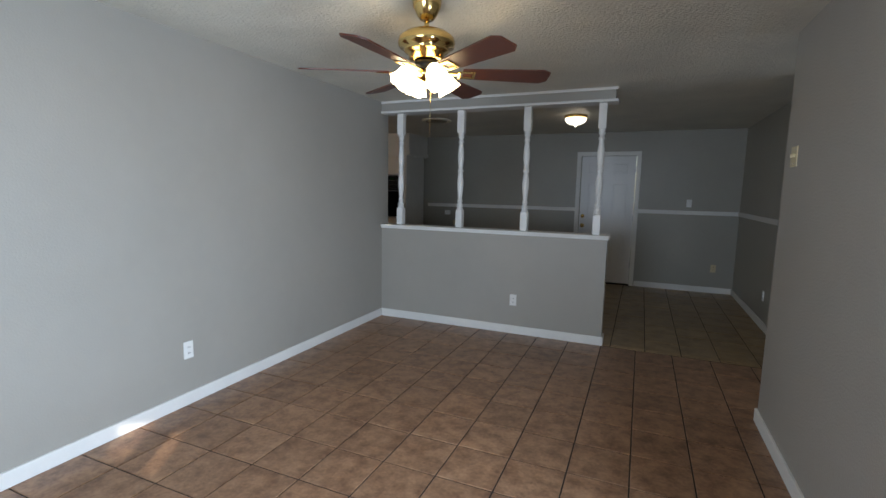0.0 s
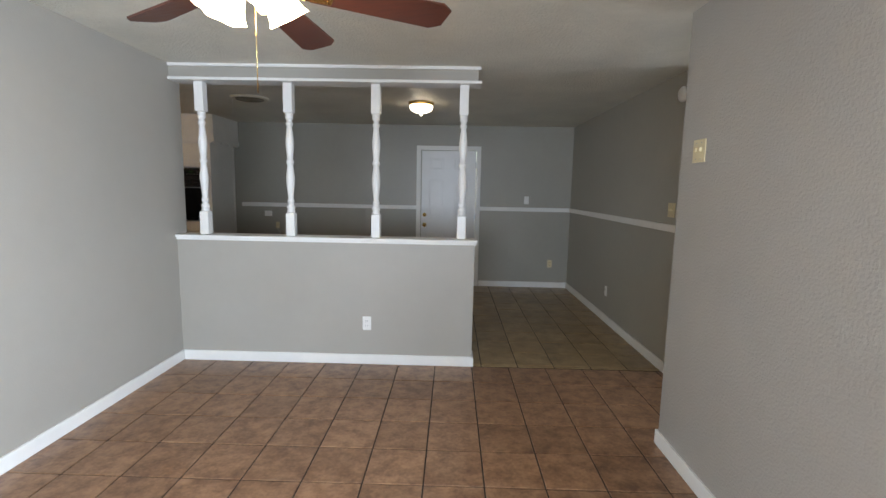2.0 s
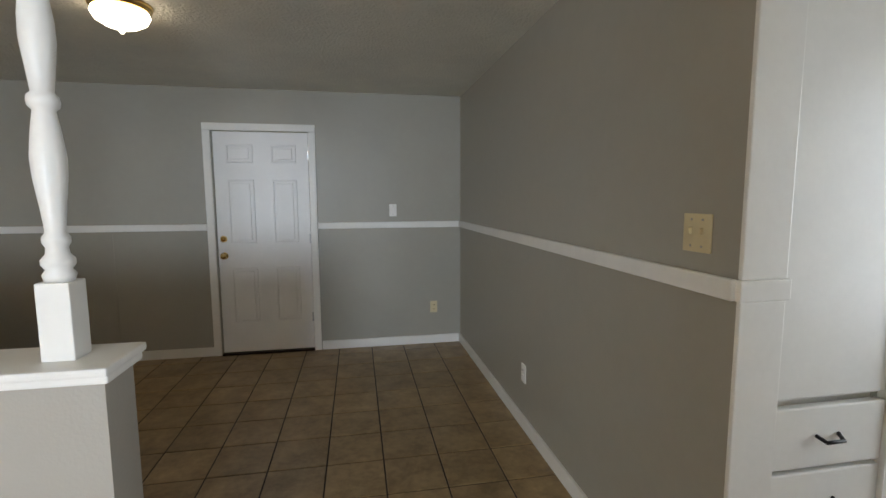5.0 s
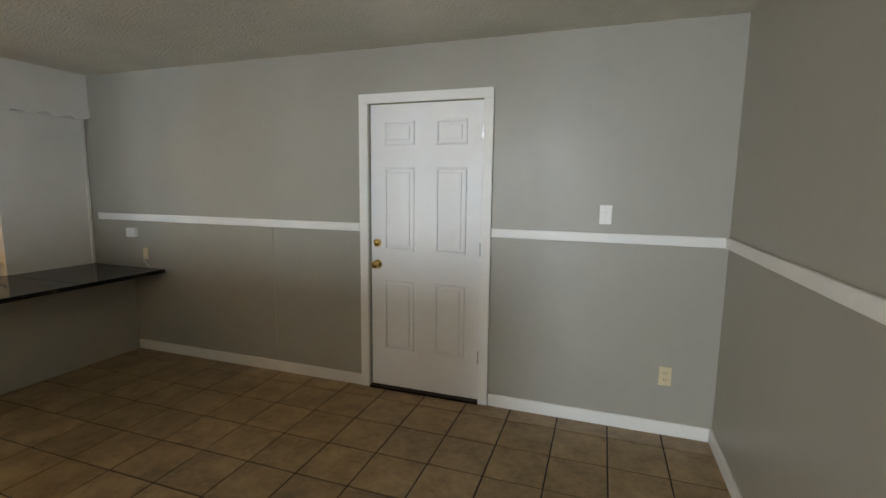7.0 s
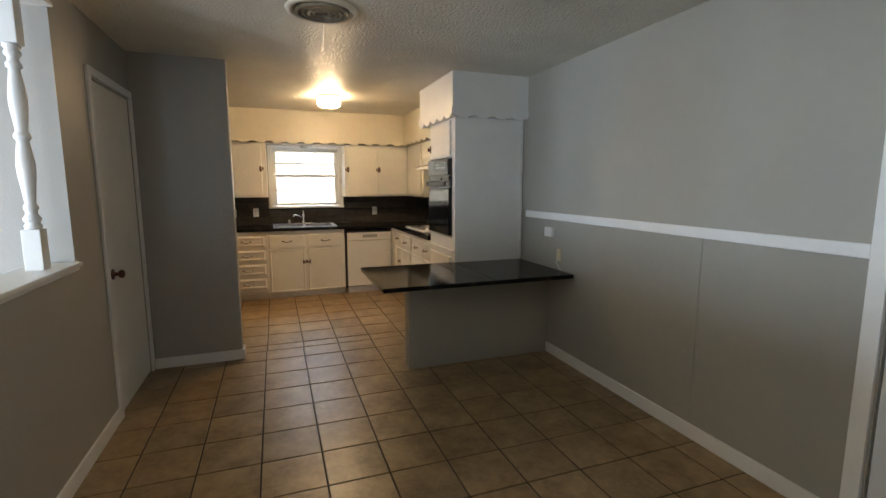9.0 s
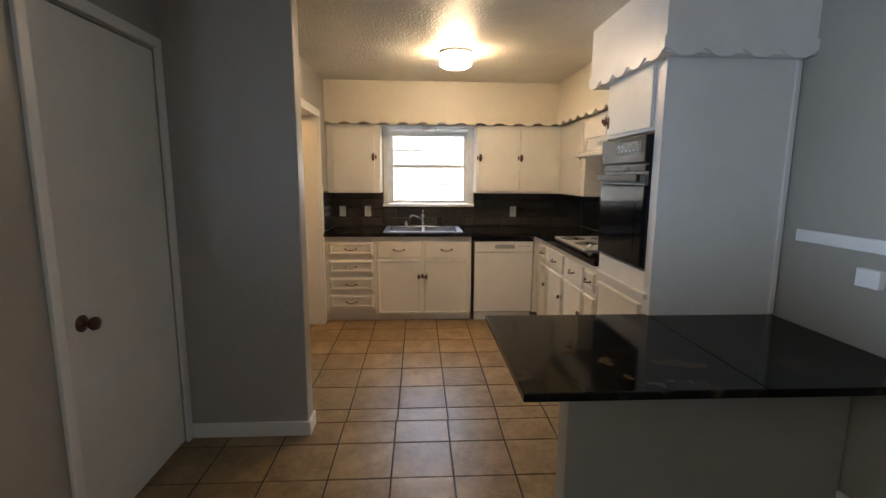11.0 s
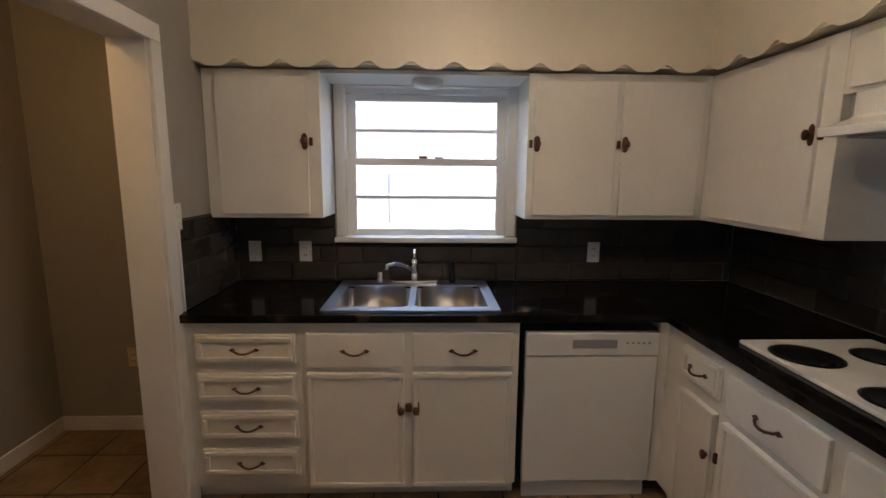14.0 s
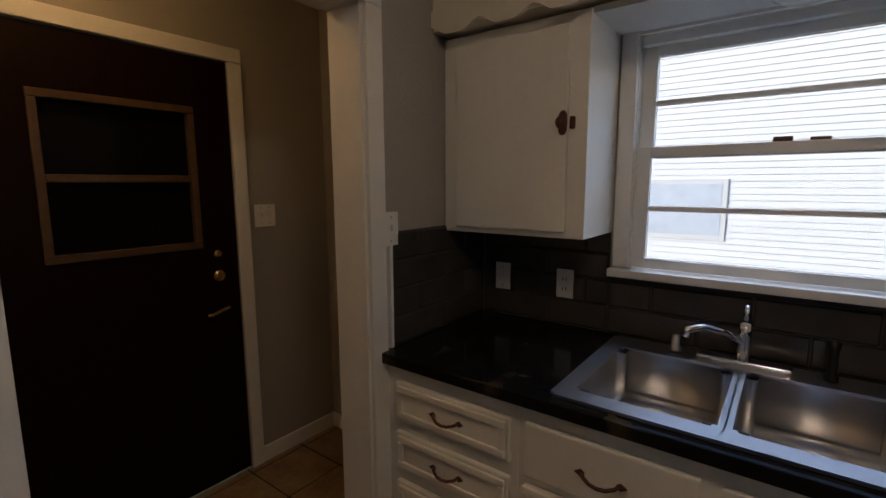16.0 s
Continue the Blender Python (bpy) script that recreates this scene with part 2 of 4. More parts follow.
def prism(outline, axis, a, b, bm=None):
    """Extrudes a closed outline of (u, z) from a to b along axis x or y."""
    t = bmesh.new()
    put = (lambda u, z, c: (c, u, z)) if axis == "x" else (lambda u, z, c: (u, c, z))
    f = t.faces.new([t.verts.new(put(u, z, a)) for u, z in outline])
    g = bmesh.ops.extrude_face_region(t, geom=[f])
    for v in [e for e in g["geom"] if isinstance(e, bmesh.types.BMVert)]: v.co[0 if axis == "x" else 1] = b
    bmesh.ops.recalc_face_normals(t, faces=t.faces[:])
    if bm is None: bm = bmesh.new()
    join(bm, t); return bm


def thing(name, bm, material, origin=(0, 0, 0), label="", category="", kind="", group=""):
    me = bpy.data.meshes.new(name)
    bm.transform(Matrix.Translation(-Vector(origin))); bm.to_mesh(me); bm.free(); me.materials.append(material)
    o = new(name, me); o.location = origin; ORIGIN[o.name] = Vector(origin)
    return tagged(o, label, category, group, kind)


def part(name, bm, material, parent, label=""):
    """One mesh under a thing or under a part, built in the room's own metres."""
    me = bpy.data.meshes.new(name)
    at = ORIGIN[parent.name]
    bm.transform(Matrix.Translation(-at)); bm.to_mesh(me); bm.free(); me.materials.append(material)
    o = new(name, me); o.parent = parent; ORIGIN[o.name] = at
    return tagged(o, label)


def setting(name, bm, material, label, category):
    return thing(name, bm, material, (0, 0, 0), label, category, "structure")


# ---- the large structure ----
H = 2.42
NY, EX, WX, LX, RX = 7.72, 1.46, -6.60, -2.58, 0.925
setting("ceiling", boxes((-7.0, 3.4, -2.8, 7.9, H, H + 0.12)), CEIL, "off-white heavily textured sprayed ceiling", "ceiling")
setting("wall_north", boxes((-7.0, -0.80, NY, NY + 0.14, 0, H), (0.03, 1.62, NY, NY + 0.14, 0, H), (-0.80, 0.03, NY, NY + 0.14, 2.055, H)), PANEL, "greige painted panelled wall with a door opening", "wall")
setting("wall_east", boxes((EX, EX + 0.14, 4.30, NY, 0, H)), PANEL, "greige painted wall beside the dining area", "wall")
setting("wall_living_left", boxes((LX - 0.14, LX, -2.6, 4.40, 0, H), (LX - 0.14, LX, 4.40, 4.54, 0, H)), WALL, "greige painted textured living room wall", "wall")
# The opening from y -0.1 to 1.3 is made up, for the side fill.
setting("wall_living_right", boxes((RX, RX + 0.12, -2.6, -0.1, 0, H), (RX, RX + 0.12, 1.3, 3.26, 0, H), (RX, RX + 0.12, -0.1, 1.3, 0, 0.6), (RX, RX + 0.12, -0.1, 1.3, 2.0, H)), ROUGHWALL, "greige orange-peel textured wall ending at the hall", "wall")
setting("wall_hall_south", boxes((RX + 0.12, 3.3, 3.14, 3.26, 0, H)), WALL, "greige hall wall", "wall")
# End wall out of view; its opening is added for the hall fill.
setting("wall_hall_end", boxes((3.18, 3.3, 3.26, 3.38, 0, H), (3.18, 3.3, 4.22, 4.6, 0, H), (3.18, 3.3, 3.38, 4.22, 0, 0.45), (3.18, 3.3, 3.38, 4.22, 2.05, H)), WALL, "greige wall with an added opening, closing the hall", "wall")
# Unseen backing panel behind the hall fill.
setting("window_hall", boxes((3.20, 3.23, 3.38, 4.22, 0.45, 2.05)), TRIM, "unseen white panel closing the added opening at the hall end", "window")
setting("wall_hall_north", boxes((EX + 0.14, 1.50, 4.34, 4.46, 0, H), (2.12, 3.18, 4.34, 4.46, 0, H), (1.50, 2.12, 4.34, 4.46, 2.10, H), (1.5, 2.12, 4.75, 4.8, 0, H)), WALL, "greige hall wall round the linen cabinet", "wall")
# Wall out of view; two made-up slots shape the sun patches on the floor.
front = [(-2.72, -1.75, -2.6, -2.46, 0, H), (-1.75, -0.15, -2.6, -2.46, 0, 0.7), (-1.75, -0.15, -2.6, -2.46, 2.0, H), (-0.15, RX, -2.6, -2.46, 1.73, H), (-0.15, RX, -2.6, -2.46, 0, 1.53), (-0.15, -0.145, -2.6, -2.46, 1.53, 1.73), (0.11, 0.18, -2.6, -2.46, 1.53, 1.73), (0.37, RX, -2.6, -2.46, 1.53, 1.73)]
setting("wall_front", boxes(*front), WALL, "unseen greige front wall with two added slots that shape sun patches", "wall")
# Unseen panel, added to keep the sun out of the assumed front opening.
setting("window_front", boxes((-1.75, -0.15, -2.56, -2.53, 0.7, 2.0)), TRIM, "unseen white panel closing the assumed front opening against the sun", "window")
# Unseen backing behind the side fill, no known window.
setting("window_side", boxes((RX + .05, RX + .08, -0.1, 1.3, 0.6, 2.0)), TRIM, "unseen white panel closing an added opening in the side wall", "window")
# dining south wall with the closet door opening, and the stub
setting("wall_dining_south", boxes((-3.03, LX - 0.14, 4.42, 4.54, 0, H), (-3.81, -3.03, 4.42, 4.54, 2.07, H), (-3.98, -3.81, 4.42, 4.54, 0, H)), WALL, "dark greige wall round the closet door", "wall")
setting("closet_back", boxes((-4.0, -2.72, 3.7, 3.8, 0, H)), WALL, "greige wall behind the closet", "wall")
setting("wall_stub", boxes((-3.98, -3.856, 4.54, 5.20, 0, H), bev=0.008), ROUGHWALL, "short greige wall stub with textured end", "wall")
setting("wall_kitchen_south", boxes((-4.98, -3.98, 4.74, 4.88, 0, H), (-6.74, -5.89, 4.74, 4.88, 0, H), (-5.89, -4.98, 4.74, 4.88, 2.03, H)), ROUGHWALL, "greige kitchen wall with a cased opening to the laundry", "wall")
setting("wall_laundry_south", boxes((-6.74, -6.05, 3.68, 3.80, 0, H), (-5.14, -4.0, 3.68, 3.80, 0, H), (-6.05, -5.14, 3.68, 3.80, 2.04, H)), WALL, "dim greige laundry wall with the back door", "wall")
setting("wall_laundry_east", boxes((-4.1, -4.0, 3.8, 4.74, 0, H)), WALL, "greige laundry wall", "wall")
setting("wall_west", boxes((-6.74, WX, 3.8, 5.50, 0, H), (-6.74, WX, 6.39, NY, 0, H), (-6.74, WX, 5.50, 6.39, 0, 1.15), (-6.74, WX, 5.50, 6.39, 1.99, H)), WALL, "greige kitchen wall with the window over the sink", "wall")

# half wall, cap, header
hw = setting("half_wall", boxes((LX, -0.135, 4.40, 4.54, 0, 1.03)), WALL, "greige painted half wall between living and dining", "half wall")
cap = bmesh.new(); box(cap, LX, -0.112, 4.365, 4.575, 1.045, 1.068, 0.008); box(cap, LX, -0.118, 4.38, 4.56, 1.025, 1.046, 0.006)
part("cap", cap, TRIM, hw, "white moulded wooden cap")
hd = setting("header_beam", boxes((LX, -0.14, 4.40, 4.54, 2.312, H)), WALL, "greige header beam above the turned posts", "beam")
part("lower_trim", boxes((LX, -0.112, 4.375, 4.565, 2.29, 2.313), bev=0.005), TRIM, hd)
part("upper_trim", boxes((LX, -0.12, 4.382, 4.40, 2.396, 2.419), bev=0.004), TRIM, hd)

# ---- baseboards, rails, casings ----
def base(name, *rows): setting(name, boxes(*rows, bev=0.004), TRIM, "white painted wooden baseboard", "baseboard")


BH = 0.085
base("baseboard_living_left", (LX, LX + .015, -2.46, 4.40, 0, BH))
base("baseboard_half_wall", (LX + .016, -0.12, 4.385, 4.40, 0, BH), (-0.135, -0.12, 4.401, 4.555, 0, BH), (LX, -.136, 4.54, 4.555, 0, BH))
base("baseboard_living_right", (RX - .015, RX, -2.46, 3.275, 0, BH), (RX, 3.1, 3.26, 3.275, 0, BH))
base("baseboard_north", (-3.15, -0.87, NY - .015, NY, 0, BH), (0.10, EX - .016, NY - .015, NY, 0, BH))
base("baseboard_east", (EX - .015, EX, 4.30, NY, 0, BH), (EX - .014, EX + .14, 4.285, 4.30, 0, BH))
base("baseboard_dining_south", (-3.03, LX - .001, 4.54, 4.555, 0, BH))
base("baseboard_stub", (-3.856, -3.841, 4.56, 5.215, 0, BH), (-3.98, -3.857, 5.20, 5.215, 0, BH))
base("baseboard_kitchen", (-4.94, -3.98, 4.88, 4.895, 0, BH), (-5.985, -5.958, 4.88, 4.895, 0, BH))
base("baseboard_laundry", (WX, WX + .015, 3.8, 4.74, 0, BH), (-6.58, -6.12, 3.8, 3.815, 0, BH))


def rail(name, *rows): setting(name, boxes(*rows, bev=0.006), TRIM, "white painted wooden chair rail", "chair rail")


rail("chair_rail_north", (-3.54, -0.872, NY - .022, NY, 1.165, 1.225), (0.095, EX, NY - .022, NY, 1.165, 1.225))
rail("chair_rail_east", (EX - .022, EX, 4.30, NY - .023, 1.165, 1.225))
setting("corner_trim", boxes((EX - .004, EX + .14, 4.285, 4.30, BH, 1.165), (EX - .004, EX + .14, 4.285, 4.30, 1.225, H), (EX - .01, EX + .15, 4.28, 4.30, 1.165, 1.225), bev=0.004), TRIM, "white painted corner boards at the wall end", "trim")
setting("panel_seam", boxes((0.56, 0.575, NY - .004, NY, BH, 1.165), (-1.66, -1.645, NY - .004, NY, BH, 1.165)), PANEL, "painted panel joints below the chair rail", "trim")


def casing_y(name, x0, x1, top, y0, y1, w=0.065):
    c = setting(name, boxes((x0, x1, y0, y1, top - w, top), bev=0.005), TRIM, "white painted wooden door casing", "door casing")
    for a in (x0, x1 - w): part("side_board", boxes((a, a + w, y0, y1, 0, top - w), bev=0.005), TRIM, c)


casing_y("casing_north_door", -0.872, 0.092, 2.118, NY - .02, NY)
casing_y("casing_closet", -3.853, -2.985, 2.13, 4.54, 4.558, 0.05)
casing_y("casing_laundry", -5.955, -4.945, 2.085, 4.88, 4.898, 0.07)
setting("jamb_laundry", boxes((-5.89, -5.875, 4.735, 4.88, 0, 2.03), (-4.995, -4.98, 4.735, 4.88, 0, 2.03), (-5.875, -4.995, 4.735, 4.88, 2.015, 2.03)), TRIM, "white painted door jamb", "door jamb")
casing_y("casing_back_door", -6.115, -5.08, 2.105, 3.80, 3.818)


# ---- doors ----
def knob_bm(x, y, z, s, r=0.027):
    """A round knob on a rose, standing out along y by the sign s."""
    return lathe([(0.033, 0), (0.033, 0.006), (0.012, 0.010), (0.011, 0.03), (r * .8, 0.036), (r, 0.048), (r * .9, 0.060), (0.012, 0.066), (0, 0.067)], 20, Matrix.Translation((x, y, z)) @ Matrix.Rotation(radians(-90 * s), 4, "X"))


def panel_door():
    y = NY + 0.012
    d = thing("door_1", boxes((-0.795, 0.022, y, y + 0.04, 0.02, 2.048), bev=0.002), DOORW, (-0.38, y, 0), "white six-panel door, closed, with brass hardware", "door", "structure")
    for x0, x1 in ((-0.69, -0.46), (-0.305, -0.085)):
        for z0, z1 in ((1.77, 1.935), (1.035, 1.62), (0.30, 0.815)):
            bm = bmesh.new(); f = .018
            for r in ((x0, x1, z0, z0 + f), (x0, x1, z1 - f, z1), (x0, x0 + f, z0 + f, z1 - f), (x1 - f, x1, z0 + f, z1 - f)): box(bm, r[0], r[1], y - .011, y + .001, r[2], r[3], .005)
            box(bm, x0 + .035, x1 - .035, y - .010, y + .001, z0 + .035, z1 - .035, .007)
            part("panel", bm, DOORW, d)
    part("knob", knob_bm(-0.745, y, 0.93, -1), BRASS, d, "polished brass knob")
    part("deadbolt", lathe([(0.03, 0), (0.03, 0.008), (0.022, 0.018), (0.02, 0.024), (0, 0.025)], 20, Matrix.Translation((-0.745, y, 1.085)) @ Matrix.Rotation(radians(90), 4, "X")), BRASS, d, "brass deadbolt")
    for z in (0.28, 1.03, 1.80): part("hinge", boxes((0.012, 0.03, y - .012, y, z, z + .09), bev=.003), STEEL, d)
    part("threshold", boxes((-0.80, 0.03, NY - .03, y + .08, 0, 0.016), bev=.004), DARKDOOR, d, "dark wooden threshold")


panel_door()
cd = thing("door_2", boxes((-3.80, -3.04, 4.50, 4.535, 0.012, 2.065), bev=.002), CAB, (-3.42, 4.5, 0), "flat white closet door, closed", "door", "structure")
part("knob", knob_bm(-3.14, 4.535, 0.90, 1), BRONZE, cd, "antique bronze knob")
for z in (0.25, 1.75): part("hinge", boxes((-3.812, -3.796, 4.533, 4.545, z, z + .09), bev=.002), STEEL, cd)
bd = thing("door_3", boxes((-6.045, -5.145, 3.76, 3.80, 0.01, 1.20), (-6.045, -5.145, 3.76, 3.80, 1.80, 2.035), (-6.045, -5.86, 3.76, 3.80, 1.20, 1.80), (-5.33, -5.145, 3.76, 3.80, 1.20, 1.80)), DARKDOOR, (-5.6, 3.76, 0), "dark stained wooden back door with a two-pane window", "door", "structure")
part("window_frame", boxes((-5.88, -5.31, 3.78, 3.812, 1.185, 1.215), (-5.88, -5.31, 3.78, 3.812, 1.785, 1.815), (-5.88, -5.85, 3.78, 3.812, 1.216, 1.784), (-5.34, -5.31, 3.78, 3.812, 1.216, 1.784), (-5.849, -5.341, 3.78, 3.808, 1.485, 1.515), bev=.004), mat("worn_brown_frame", (0.10, 0.06, 0.03), 0.4, var=0.3, scale=20), bd, "worn brown window moulding")
for z in (1.216, 1.516): part("pane", boxes((-5.862, -5.328, 3.765, 3.77, z - .018, z + .286)), BLACKG, bd, "dark glass pane")
part("deadbolt", lathe([(0.03, 0), (0.03, 0.01), (0.02, 0.02), (0, 0.021)], 20, Matrix.Translation((-5.945, 3.80, 1.045)) @ Matrix.Rotation(radians(-90), 4, "X")), BRASS, bd, "brass deadbolt")
part("chain_lock", lathe([(0.018, 0), (0.018, 0.008), (0, 0.01)], 16, Matrix.Translation((-5.945, 3.80, 1.15)) @ Matrix.Rotation(radians(-90), 4, "X")), BRASS, bd)
part("lever", tube([(-5.955, 3.80, 0.895), (-5.955, 3.85, 0.895), (-5.92, 3.86, 0.89), (-5.87, 3.86, 0.875), (-5.85, 3.86, 0.88)], 0.009), BRASS, bd, "brass lever handle")


# ---- turned posts ----
def post(x):
    o = (x, 4.47, 1.068)
    s = 0.036
    p = thing("turned_post", boxes((x - s, x + s, 4.47 - s, 4.47 + s, 1.068, 1.255), bev=.004), TRIM, o, "white turned wooden post standing on the half wall", "post", group="turned posts")
    z0, z1 = 1.255, 2.06
    prof = [(.030, 0), (.034, .02), (.026, .035), (.034, .05), (.034, .065), (.024, .08), (.022, .10), (.028, .115), (.028, .13), (.020, .145), (.024, .20), (.033, .30), (.035, .36), (.028, .44), (.022, .49), (.030, .50), (.032, .515), (.030, .53), (.022, .54), (.027, .60), (.034, .68), (.033, .74), (.024, .83), (.020, .87), (.029, .88), (.029, .90), (.021, .91), (.021, .93), (.031, .945), (.031, .96), (.024, .97), (.033, .985), (.030, 1)]
    part("turned_shaft", lathe([(r, z0 + (z1 - z0) * h) for r, h in prof], 20, Matrix.Translation((x, 4.47, 0))), TRIM, p)
    part("top_block", boxes((x - s, x + s, 4.47 - s, 4.47 + s, 2.06, 2.29), bev=.004), TRIM, p)
    return p


p0 = post(-2.37)
for x in (-1.655, -0.95, -0.245): copy_thing(p0, Matrix.Translation((x, 4.47, 1.068)))


# ---- ceiling fan ----
def ceiling_fan(x, y):
    T = Matrix.Translation((x, y, 0))
    f = thing("ceiling_fan", lathe([(.0, H), (.075, H), (.072, H - .03), (.05, H - .075), (.034, H - .095), (0, H - .096)], 28, T), BRASS, (x, y, H), "polished brass ceiling fan with mahogany blades and lit shades", "ceiling fan")
    zc, zb = 2.215, 2.062
    part("downrod", lathe([(.013, zc + .05), (.013, H - .09)], 14, T), BRASS, f)
    part("motor", lathe([(0, zc + .06), (.05, zc + .058), (.11, zc + .045), (.142, zc + .02), (.148, zc - .005), (.142, zc - .025), (.112, zc - .035), (.118, zc - .042), (.112, zc - .05), (.092, zc - .06), (.088, zc - .085), (.06, zc - .09), (0, zc - .091)], 40, T), BRASS, f)
    part("hub", lathe([(0, zb + .055), (.062, zb + .055), (.064, zb + .02), (.045, zb + .01), (0, zb + .009)], 24, T), BLACK, f, "black blade hub")
    part("switch_housing", lathe([(0, zb + .012), (.055, zb + .012), (.06, zb + .0), (.066, zb - .012), (.045, zb - .03), (.02, zb - .042), (0, zb - .045)], 24, T), BRASS, f)
    for i in range(6):
        a = radians(26.5 + 60 * i); R = T @ Matrix.Rotation(a, 4, "Z") @ Matrix.Translation((0, 0, zb)) @ Matrix.Rotation(radians(-13), 4, "X")
        half = [(.19 + .455 * k / 12, .050 + .022 * k / 12 - .028 * max(0, k / 12 - .92) / .08) for k in range(13)]
        t = bmesh.new(); fc = t.faces.new([t.verts.new((r, w, 0)) for r, w in half] + [t.verts.new((r, -w, 0)) for r, w in reversed(half)])
        g = bmesh.ops.extrude_face_region(t, geom=[fc])
        for v in [e for e in g["geom"] if isinstance(e, bmesh.types.BMVert)]: v.co.z += .007
        bmesh.ops.recalc_face_normals(t, faces=t.faces[:])
        bm = bmesh.new(); join(bm, t, R); part("blade", bm, BLADE, f, "mahogany stained wooden blade")
        ir = boxes((.06, .17, -.013, .013, -.004, .008), (.165, .25, -.038, -.02, -.006, -.0005), (.165, .25, .02, .038, -.006, -.0005), (.165, .18, -.038, .038, -.006, -.0005), (.24, .255, -.038, .038, -.006, -.0005), bev=.003)
        ir.transform(R); part("blade_iron", ir, BRASS, f)
    for i in range(4):
        R = T @ Matrix.Rotation(radians(-38 + 90 * i), 4, "Z")
        arm = tube([(0.04, 0, zb + .0), (.065, 0, zb + .02), (.08, 0, zb + .015)], .009); arm.transform(R); part("lamp_arm", arm, BRASS, f)
        sh = lathe([(.024, 0), (.038, -.016), (.048, -.042), (.051, -.068), (.057, -.092), (.066, -.108)], 30, R @ Matrix.Translation((.078, 0, zb + .018)) @ Matrix.Rotation(radians(-36), 4, "Y"), flute=.10, flutes=6)
        part("shade", sh, SHADE_F, f, "frosted tulip glass shade, lit")
    part("pull_chain", tube([(x + .04, y - .03, zb - .05), (x + .04, y - .03, zb - .32)], .0015, 6), BRASS, f)


ceiling_fan(-0.935, 2.07)


def flush_light(name, x, y, prof_base, prof_shade, shade, label, metal):
    T = Matrix.Translation((x, y, 0))
    l = thing(name, lathe(prof_base, 28, T), metal, (x, y, H), label, "ceiling light")
    part("shade", lathe(prof_shade, 32, T), shade, l, "white glass shade"); return l


flush_light("ceiling_light", -0.69, 5.93, [(0, H), (.145, H), (.14, H - .02), (.12, H - .035), (0, H - .036)], [(.125, H - .035), (.13, H - .05), (.115, H - .08), (.075, H - .105), (.02, H - .118), (.008, H - .14), (0, H - .142)], SHADE_D, "brass ceiling light with a lit white glass dome", BRASS)
flush_light("ceiling_light", -5.1, 6.12, [(0, H), (.13, H), (.128, H - .02), (0, H - .021)], [(.118, H - .02), (.122, H - .06), (.12, H - .10), (.09, H - .118), (0, H - .12)], SHADE_K, "kitchen ceiling light with a lit white drum shade", STEEL)
flush_light("ceiling_light", -5.3, 4.28, [(0, H), (.12, H), (.12, H - .02), (0, H - .021)], [(.11, H - .02), (.112, H - .07), (.06, H - .10), (0, H - .105)], SHADE_U, "laundry ceiling light with a dim warm shade", STEEL)
T = flush_light("ceiling_light", -6.44, 5.95, [(0, 2.02), (.08, 2.02), (.08, 2.005), (0, 2.004)], [(.075, 2.004), (.078, 1.96), (.05, 1.945), (0, 1.94)], SHADE_OFF, "small unlit white glass light above the sink", WHITEP)
T.location.z = H  # origin only

VENT = mat("dusty_vent_metal", (0.22, 0.19, 0.14), 0.5, var=0.3, scale=12)
v = thing("ceiling_vent", lathe([(.20, H), (.195, H - .012), (.17, H - .02), (.165, H - .006)], 36, Matrix.Translation((-2.55, 5.81, 0))), CREAM, (-2.55, 5.81, H), "round cream ceiling air vent with dusty rings", "air vent")
for r in (.15, .12, .09, .06, .03): part("ring", lathe([(r, H - .004), (r - .006, H - .022), (r - .02, H - .026), (r - .018, H - .004)], 32, Matrix.Translation((-2.55, 5.81, 0))), VENT, v)
# The ceiling has no hole; a black disc paints the duct's darkness.
part("duct", lathe([(.165, H - .002), (0, H - .0025)], 32, Matrix.Translation((-2.55, 5.81, 0))), BLACK, v, "flat black disc standing in for the dark inside of the duct")
thing("pull_cord", tube([(-2.75, 5.83, H), (-2.75, 5.83, H - .18)], .002, 6), WHITEP, (-2.75, 5.83, H), "thin cord hanging from the ceiling", "cord")
thing("smoke_alarm", lathe([(0, 0), (.06, 0), (.06, .02), (.045, .035), (0, .037)], 28, Matrix.Translation((EX, 4.40, 2.24)) @ Matrix.Rotation(radians(-90), 4, "Y")), WHITEP, (EX, 4.40, 2.24), "round white smoke alarm on the wall", "smoke alarm")


# ---- wall plates ----
def plate(name, m, mtl, label, gang=1, kind="outlet"):
    """A cover plate built facing +x at the origin, then set by m."""
    w = .035 + .023 * (gang - 1)
    bm = boxes((0, .006, -w, w, -.058, .058), bev=.003); bm.transform(m)
    p = thing(name, bm, mtl, m.translation, label, "switch" if kind == "switch" else "outlet")
    for g in range(gang):
        y = (g - (gang - 1) / 2) * .046
        if kind == "outlet":
            for z in (-.02, .02):
                f = boxes((.004, .009, y - .016, y + .016, z - .013, z + .013), bev=.003); f.transform(m); s = part("socket", f, mtl, p)
                h = boxes((.008, .0095, y - .008, y - .005, z - .006, z + .006), (.008, .0095, y + .005, y + .008, z - .006, z + .006)); h.transform(m); part("slot", h, BLACK, p)
        elif kind == "switch":
            f = boxes((.004, .018, y - .005, y + .005, -.004, .016), bev=.002); f.transform(m); part("toggle", f, mtl, p)
            for z in (-.04, .04):
                f = boxes((.005, .008, y - .003, y + .003, z - .003, z + .003), bev=.001); f.transform(m); part("screw", f, STEEL, p)


R = lambda x, y, z, a: pose(x, y, z, 0, 0, a)
